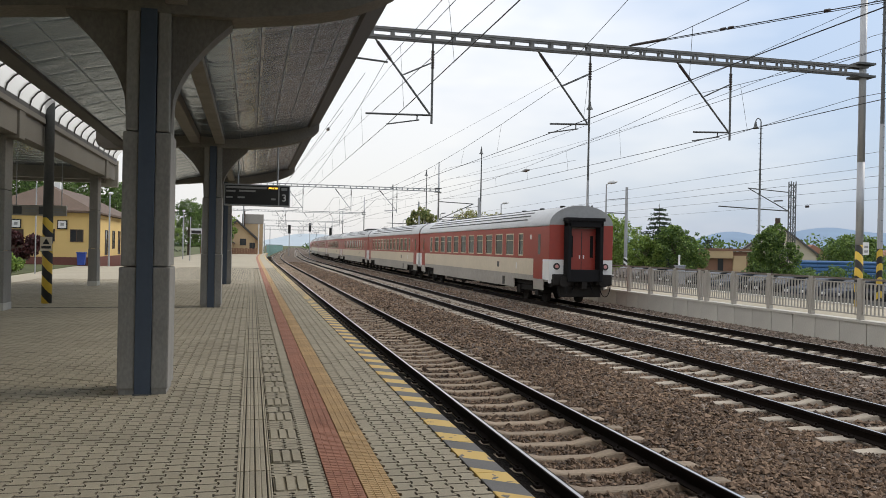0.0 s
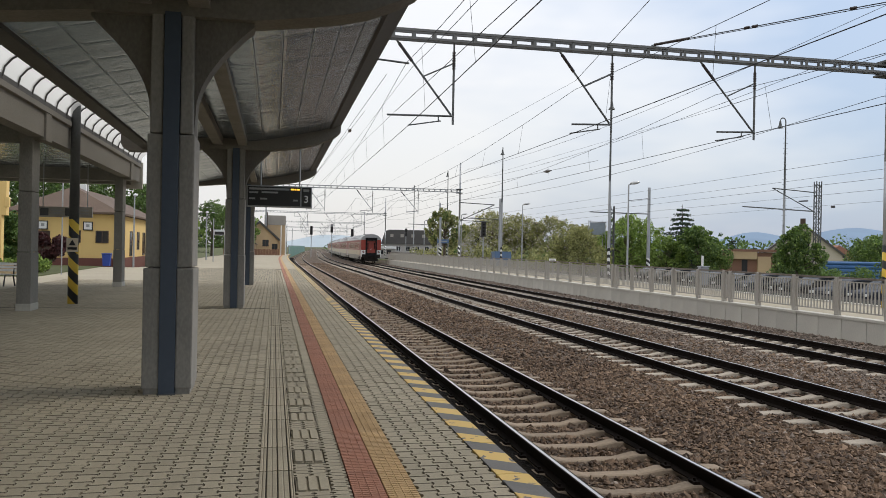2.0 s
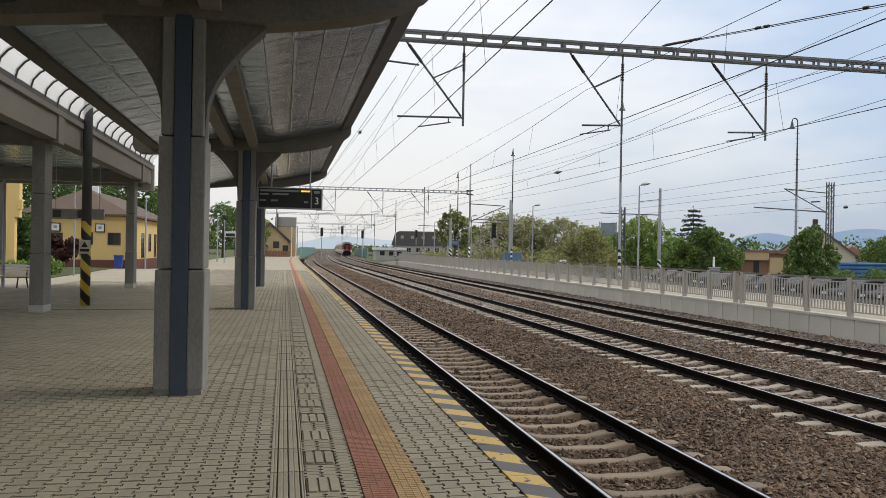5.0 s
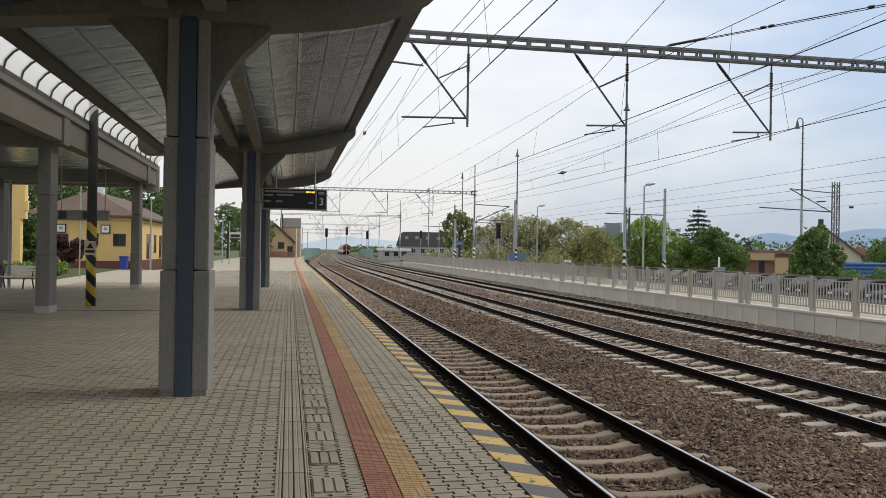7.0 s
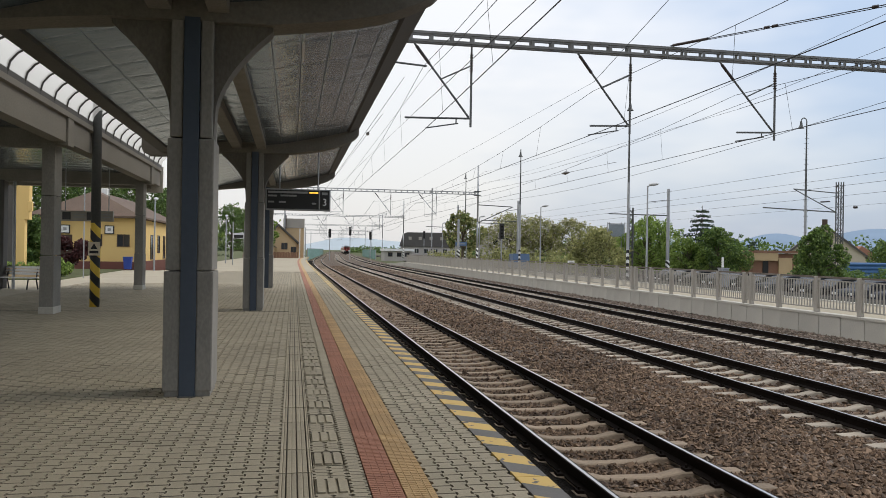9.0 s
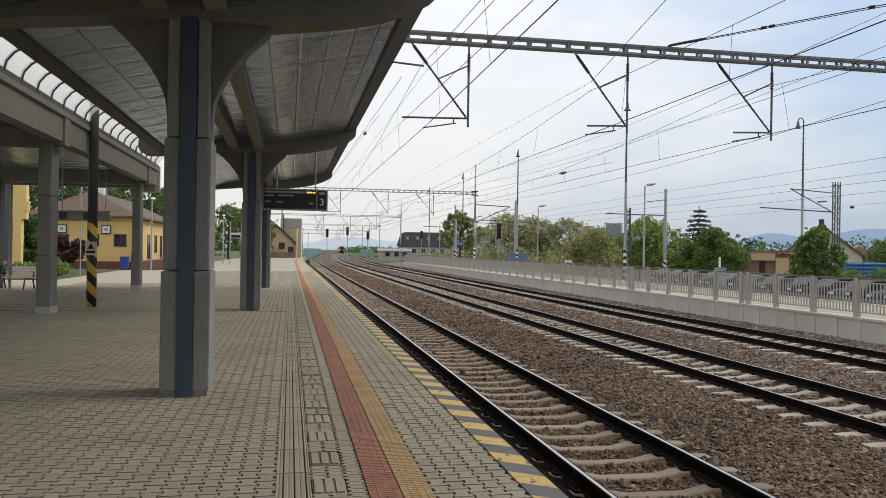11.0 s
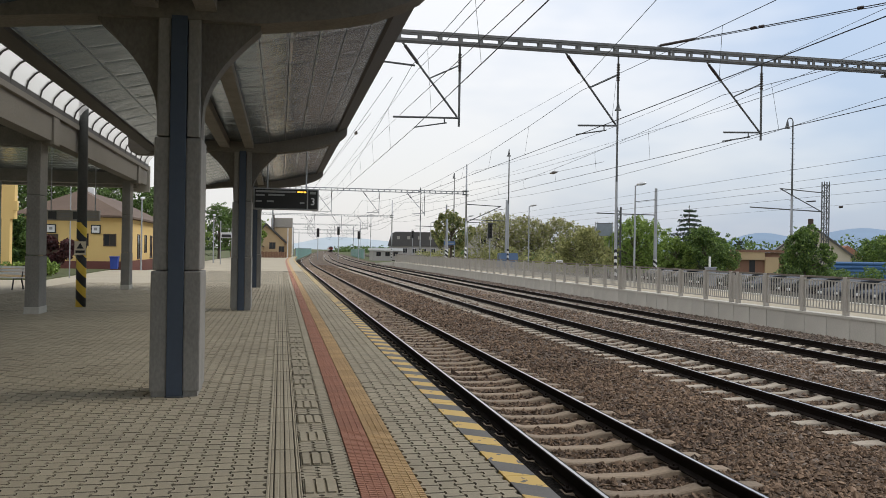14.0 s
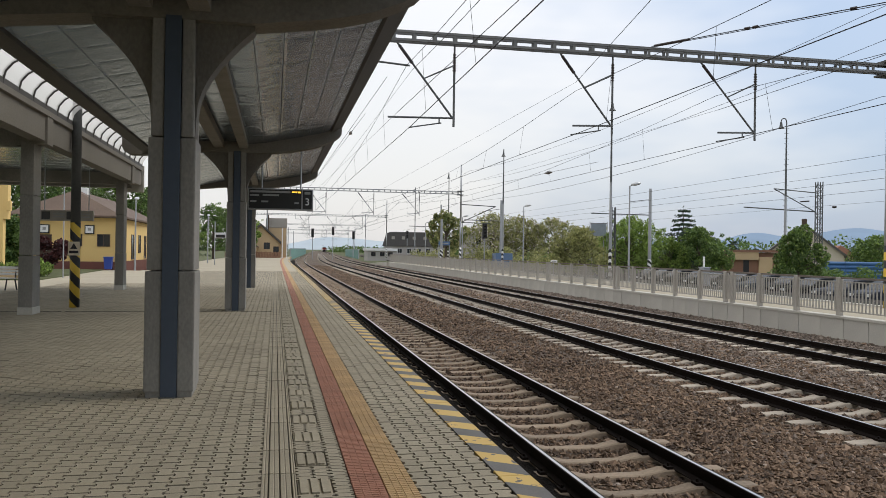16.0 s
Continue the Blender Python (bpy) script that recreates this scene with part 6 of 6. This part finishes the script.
def light_mast(at, height, turn, label):
    """Tall lighting mast with climbing rungs and a bell lamp on a swan neck."""
    l = thing("lighting_mast", label, "lighting mast", "tall lighting masts", pose(*at, 0, 0, turn))
    part("foot", tube((0, 0, 0), (0, 0, 2.1), 0.12, 0.115, 10), POLE_STRIPE if at[1] < 40 else POLE_WHITE, l, "slanted warning bands on the foot")
    part("shaft", tube((0, 0, 2.1), (0, 0, height * 0.55), 0.112, 0.09, 10), GALVANISED, l)
    part("upper_shaft", tube((0, 0, height * 0.55), (0, 0, height), 0.085, 0.05, 8), DARK_STEEL, l)
    neck = [(-0.5 * (1 - math.cos(a)) / 2, 0, height + 0.3 * math.sin(a)) for a in np.linspace(0, math.pi, 9)]
    part("swan_neck", pipe(neck, 0.045, 6), DARK_STEEL, l)
    b = tube((-0.5, 0, height + 0.02), (-0.5, 0, height - 0.35), 0.07, 0.13, 10)
    tube((-0.5, 0, height - 0.35), (-0.5, 0, height - 0.55), 0.13, 0.26, 12, b)
    part("bell_lamp", b, DARK_STEEL, l, "dark bell-shaped lamp")
    r = bmesh.new()
    z = 2.4
    while z < height - 0.4:
        tube((-0.22, 0, z), (0.22, 0, z), 0.012, n=4, bm=r)
        z += 0.42
    tagged(part("rungs", r, DARK_STEEL, l), kind="stuff")
    return l


def yard_mast(at, height, arm, label, turn=-10.5, z_arm=5.45):
    l = thing("catenary_mast", label, "catenary mast", "masts of the sidings", pose(*at, 0, 0, turn))
    part("foot", tube((0, 0, -0.8), (0, 0, 1.2), 0.19, n=10), POLE_WHITE, l, "black and white banded foot")
    part("shaft", tube((0, 0, 1.2), (0, 0, height), 0.17, 0.13, 10), GALVANISED, l)
    part("arm", tube((0, 0, z_arm), (-arm, 0, z_arm + 0.1), 0.05, n=6), DARK_STEEL, l)
    part("stay", tube((0, 0, z_arm + 1.5), (-arm * 0.35, 0, z_arm + 1.25), 0.03, n=5), DARK_STEEL, l)
    return l


def lattice_mast(at, height, label, turn=-10.5, a=0.48, b=0.27, arms=True):
    l = thing("lattice_mast", label, "lattice mast", "", pose(*at, 0, 0, turn))
    for sx in (-1, 1):
        for sy in (-1, 1):
            part("leg", tube((sx * a, sy * a, -0.8), (sx * b, sy * b, height), 0.06, n=5), DARK_STEEL, l)
    n = 18
    for i in range(n):
        z0, z1 = -0.6 + (height + 0.4) * i / n, -0.6 + (height + 0.4) * (i + 1) / n
        w0, w1 = a + (b - a) * i / n, a + (b - a) * (i + 1) / n
        br = bmesh.new()
        s = 1 if i % 2 else -1
        for q in (-1, 1):
            tube((s * w0, q * w0, z0), (-s * w1, q * w1, z1), 0.035, n=4, bm=br)
            tube((q * w0, s * w0, z0), (q * w1, -s * w1, z1), 0.035, n=4, bm=br)
        part("brace", br, DARK_STEEL, l)
    if not arms:
        return l
    arm = bmesh.new()
    pipe([(-0.4, 0, height - 1.1), (-4.6, 0, height - 0.75)], 0.05, 6, arm)
    pipe([(-4.6, 0, height - 0.75), (-0.4, 0, height - 3.0)], 0.05, 6, arm)
    pipe([(-0.4, 0, height - 3.0), (-7.6, 0, height - 2.65)], 0.06, 6, arm)
    part("cantilever", arm, DARK_STEEL, l)
    part("insulator", tube((-1.9, 0, height - 2.02), (-1.0, 0, height - 1.95), 0.07, n=8), INSULATOR, l)
    part("insulator", tube((1.4, 0, height - 2.5), (1.75, 0, height - 2.48), 0.12, n=8), INSULATOR, l)
    return l


def signal(at, height, label):
    s = thing("railway_signal", label, "railway signal", "black signal heads over the line", pose(*at))
    part("mast", tube((0, 0, 0), (0, 0, height), 0.08, n=8), GALVANISED, s)
    part("head", box(-0.28, 0.28, -0.15, 0.1, height - 0.1, height + 1.75, 0.05), BLACK, s, "black signal head")
    for i in range(4):
        part("lens", tube((0, -0.16, height + 0.2 + i * 0.4), (0, -0.2, height + 0.2 + i * 0.4), 0.11, n=10), RAIL_SIDE, s)
    return s


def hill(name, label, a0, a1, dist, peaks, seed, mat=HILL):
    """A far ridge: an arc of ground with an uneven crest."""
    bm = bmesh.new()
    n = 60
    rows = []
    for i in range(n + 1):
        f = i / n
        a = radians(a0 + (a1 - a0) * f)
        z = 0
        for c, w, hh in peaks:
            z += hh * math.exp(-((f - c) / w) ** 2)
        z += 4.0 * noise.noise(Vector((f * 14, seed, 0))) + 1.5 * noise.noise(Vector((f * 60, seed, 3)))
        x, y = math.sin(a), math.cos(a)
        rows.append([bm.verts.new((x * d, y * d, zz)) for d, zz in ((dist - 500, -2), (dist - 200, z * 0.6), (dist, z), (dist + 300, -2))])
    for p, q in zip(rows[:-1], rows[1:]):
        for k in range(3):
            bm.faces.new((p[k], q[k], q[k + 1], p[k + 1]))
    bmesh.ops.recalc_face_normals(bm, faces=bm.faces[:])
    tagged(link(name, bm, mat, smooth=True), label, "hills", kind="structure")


# ---- build ----
build_ground()
build_tracks()
build_stones()
PLATFORM = build_platform()
build_island_platform()
build_canopy()
build_second_canopy()
portal_row()
build_wires()
TRAIN = build_train()
build_display()
build_left_fittings()
build_yellow_house()
build_station_house()
build_signal_house()
build_right_houses()

for y in (28.0, 57.6, 88.5, 118.0, 147.5):
    light_mast((24.75 if y < 60 else 25.1, y, -0.05), 13.0, 70, "tall thin lighting mast with a bell lamp and climbing rungs")
light_mast((40.6, 59.2, -0.8), 13.4, 0, "tall thin lighting mast beyond the sidings")
for y in (46.8, 72.0, 97.0, 122.0):
    platform_lamp((21.35 if y < 50 else 22.4, y, 0), 6.0, "slim grey lamp post with oval head on the island platform", 0)
platform_lamp((30.9, 80.0, -0.8), 3.9, "short pale post with small lamp beside the sidings", 180)
yard_mast((35.3, 72.7, 0), 8.0, 5.7, "grey mast with banded foot and side arm")
lattice_mast((32.95, 76.0, 0), 6.3, "narrow steel lattice mast behind the board", a=0.2, b=0.18, arms=False)
yard_mast((27.0, 96.0, 0), 8.0, 4.5, "grey mast with banded foot and side arm")
yard_mast((25.6, 126.0, 0), 9.0, 5.0, "grey mast with banded foot and side arm")
bl = thing("blue_sign", "small blue station sign on a grey post", "sign", "", pose(21.6, 104.0, 0))
part("board", box(-0.75, 0.75, -0.04, 0.04, 2.45, 2.95), BLUE_GREY, bl)
part("text_bar", box(-0.55, 0.55, -0.05, -0.04, 2.64, 2.74), GREY_TEXT, bl)
part("post", tube((-0.7, 0.06, 0), (-0.7, 0.06, 3.2), 0.05, n=6), GALVANISED, bl)
part("post", tube((0.7, 0.06, 0), (0.7, 0.06, 3.2), 0.05, n=6), GALVANISED, bl)
yard_mast((20.6, 101.0, 0.75), 5.0, 0.6, "pale pole with banded foot on the platform", z_arm=3.4)
yard_mast((22.9, 112.0, 0.75), 4.6, 0.6, "pale pole with banded foot on the platform", z_arm=3.2)
lattice_mast((53.4, 72.4, 0), 9.2, "dark steel lattice mast with cantilever arms", a=0.25, b=0.25)
for x, y, h in ((7.75, 175.0, 4.3), (12.4, 180.0, 4.9), (17.8, 190.0, 4.2), (25.2, 97.0, 3.4), (30.5, 190.0, 4.6)):
    signal((x, y, -0.6), h + 0.6, "black railway signal head on a grey post")
cab = thing("relay_cabinet", "small white cabinet with a post behind the railing", "cabinet", "", pose(23.2, 41.0, 0))
part("body", box(-0.22, 0.22, -0.2, 0.2, 0, 0.98, 0.03), GALVANISED, cab)
part("cap", box(-0.26, 0.26, -0.24, 0.24, 0.98, 1.04, 0.02), GALVANISED, cab)
part("post", tube((0, 0.1, 1.06), (0, 0.1, 1.62), 0.06, n=8), WHITE, cab)
notice = thing("track_notice", "small white notice on a post by the railing", "sign", "", pose(20.1, 57.0, 0))
part("board", box(-0.25, 0.25, -0.03, 0.03, 0.92, 1.16), WHITE, notice)
part("text_bar", box(-0.18, 0.18, -0.04, -0.03, 1.0, 1.08), GREY_TEXT, notice)
part("post", tube((0, 0.05, -0.05), (0, 0.05, 1.15), 0.03, n=6), GALVANISED, notice)
PAINTS = ((DARK_CAR, "dark blue"), (RUBBER, "matt black"), (DARK_CAR, "dark blue"), (COACH_GREY, "grey"), (RUBBER, "matt black"), (DARK_CAR, "dark blue"), (BROWN_FRAME, "dark brown"), (RUBBER, "matt black"))
for i in range(15):
    paint, word = PAINTS[(i * 5 + i // 4) % 8]
    parked_car((31.6 + 0.25 * random.uniform(-1, 1), 26.0 + 2.75 * i, -0.98), 4 + 3 * (i % 3), paint, word + " car parked beyond the sidings")
hedge_belt("low_scrub", "low dark scrub behind the parked cars", [(49, 16), (49, 40), (48.5, 58), (47, 70)], 1.9, 1.6, LEAF_DARK, 44, 20000, 0.13)

# trees behind the sidings
broad_tree((28.5, 73.0, -0.9), 4.8, 2.6, "light green bushy tree behind the sidings", LEAF_OLIVE, 11, 0.15, 3600, low=0.1, group="trees behind the sidings")
broad_tree((37.0, 81.0, -0.9), 6.3, 3.2, "dense green tree with upright shoots", LEAF, 12, 0.17, 4600, low=0.1, group="trees behind the sidings")
broad_tree((39.6, 88.0, -0.9), 4.0, 2.2, "round green tree behind the sidings", LEAF, 13, 0.17, 3600, low=0.1, group="trees behind the sidings")
broad_tree((41.2, 74.0, -0.9), 5.1, 2.7, "large dense dark green bush tree", LEAF_DARK, 14, 0.16, 5200, low=0.08, group="trees behind the sidings", second=LEAF)
broad_tree((38.9, 75.5, -0.9), 4.2, 2.2, "lower green bush beside the large one", LEAF, 15, 0.15, 3000, low=0.08, group="trees behind the sidings")
broad_tree((39.5, 55.8, -0.9), 4.8, 1.9, "dense green tree beside the ochre hut", LEAF_DARK, 16, 0.13, 4600, low=0.08, group="trees behind the sidings", second=LEAF)
broad_tree((66.6, 79.5, -0.9), 4.7, 3.9, "broad green tree behind the blue fence", LEAF_DARK, 17, 0.18, 4600, low=0.08, group="trees behind the sidings", second=LEAF)
broad_tree((56.0, 60.5, -0.9), 3.2, 1.7, "small light green bush at the blue fence", LEAF, 18, 0.13, 2400, low=0.08, group="trees behind the sidings")
broad_tree((22.6, 107.8, -0.5), 7.5, 2.6, "tall loose green tree with gaps beside the line", LEAF_OLIVE, 21, 0.20, 2400, low=0.3, second=LEAF_DARK)
broad_tree((31.5, 116.0, -0.9), 8.2, 4.2, "tree with pale blossom behind the railing", LEAF_OLIVE, 23, 0.2, 2200, low=0.15, second=BLOSSOM)
broad_tree((36.0, 115.0, -0.9), 7.6, 3.8, "tree with pale blossom behind the railing", LEAF_OLIVE, 24, 0.2, 2400, low=0.15, second=BLOSSOM)
broad_tree((40.5, 114.5, -0.9), 7.4, 4.0, "olive green tree with thin twigs", LEAF_OLIVE, 25, 0.2, 3000, low=0.12, second=BLOSSOM)
broad_tree((45.5, 113.5, -0.9), 6.2, 3.8, "olive green tree behind the sidings", LEAF_OLIVE, 26, 0.2, 3200, low=0.12)
spruce((49.4, 92.5, -0.9), 8.7, 4.0, "dark conical spruce behind the bushes", 31, 8000)
spruce((61.5, 101.0, -0.9), 4.8, 1.9, "small dark spruce in the distance", 32, 1300)
spruce((66.0, 103.0, -0.9), 3.8, 1.7, "small dark spruce in the distance", 33, 1200)
hedge_belt("far_bushes", "belt of olive and green bushes along the sidings", [(24.5, 140), (27.5, 108), (31.5, 84)], 2.8, 2.2, LEAF_OLIVE, 41, 14000, 0.15)
hedge_belt("far_hedge", "dense green hedge in front of the houses", [(33, 110), (42, 97), (58, 98), (78, 92), (95, 82)], 2.1, 2.4, LEAF_DARK, 42, 24000, 0.17)
hedge_belt("distant_wood", "distant dark belt of trees at the village", [(52, 330), (70, 270), (100, 230), (150, 190), (220, 150)], 6.0, 9.0, LEAF_DARK, 43, 12000, 0.6)
hedge_belt("horizon_trees", "hazy low trees at the end of the line", [(-120, 560), (-30, 700), (6, 760)], 5.0, 9.0, LEAF_DARK, 45, 5000, 0.8)
hedge_belt("horizon_trees", "hazy low trees beyond the curve of the line", [(50, 740), (90, 640), (130, 560)], 4.0, 9.0, LEAF_DARK, 46, 5000, 0.8)
# trees on the station side
for i, (x, y, h, sp, mt) in enumerate(((-20.0, 90.0, 11.0, 4.0, LEAF_DARK), (-26.0, 88.0, 12.0, 4.5, LEAF_DARK), (-32.0, 86.0, 11.0, 4.5, LEAF_DARK), (-14.0, 98.0, 9.0, 3.4, LEAF_DARK), (-38.0, 80.0, 12.0, 5.0, LEAF_DARK), (-21.0, 70.0, 8.0, 3.0, LEAF_DARK), (-16.0, 92.0, 10.0, 3.6, LEAF_DARK), (-23.0, 95.0, 12.0, 4.5, LEAF_DARK), (-29.0, 78.0, 10.0, 4.0, LEAF_DARK),
                                       (-17.6, 57.5, 4.4, 1.8, LEAF_DARK), (-24.0, 62.0, 6.0, 2.8, LEAF))):
    broad_tree((x, y, -0.6), h, sp, "dark green leafy tree behind the station houses", mt, 50 + i, 0.2, 3000, low=0.2, group="trees behind the station")
broad_tree((-4.9, 146.0, -0.9), 9.0, 1.8, "green leafy tree before the signal box", LEAF, 79, 0.22, 3000, low=0.12, group="trees at the platform end")
spruce((-12.4, 128.0, -0.6), 13.0, 3.2, "tall thin spruce behind the platform end", 61, 2200)
for i, (x, y, h, sp) in enumerate(((-9.5, 132.0, 9.0, 3.4), (-13.5, 120.0, 8.0, 3.2), (-6.5, 140.0, 8.5, 3.0), (-5.0, 160.0, 8.0, 3.5), (-16.5, 108.0, 8.0, 3.5))):
    broad_tree((x, y, -0.6), h, sp, "green leafy tree at the end of the platform", LEAF if i % 2 else LEAF_DARK, 70 + i, 0.22, 2600, low=0.15, group="trees at the platform end")
hill("near_hills", "wooded hills on the horizon in painted haze blue", 22, 48, 3000, ((0.40, 0.09, 70), (0.62, 0.14, 92), (0.88, 0.15, 85), (0.18, 0.13, 48)), 2.0)
hill("far_hills", "low hills at the end of the line in painted pale haze", -6, 22, 3400, ((0.35, 0.12, 45), (0.6, 0.18, 38)), 5.0, HILL_PALE)
build_pavers(PLATFORM)
motions()
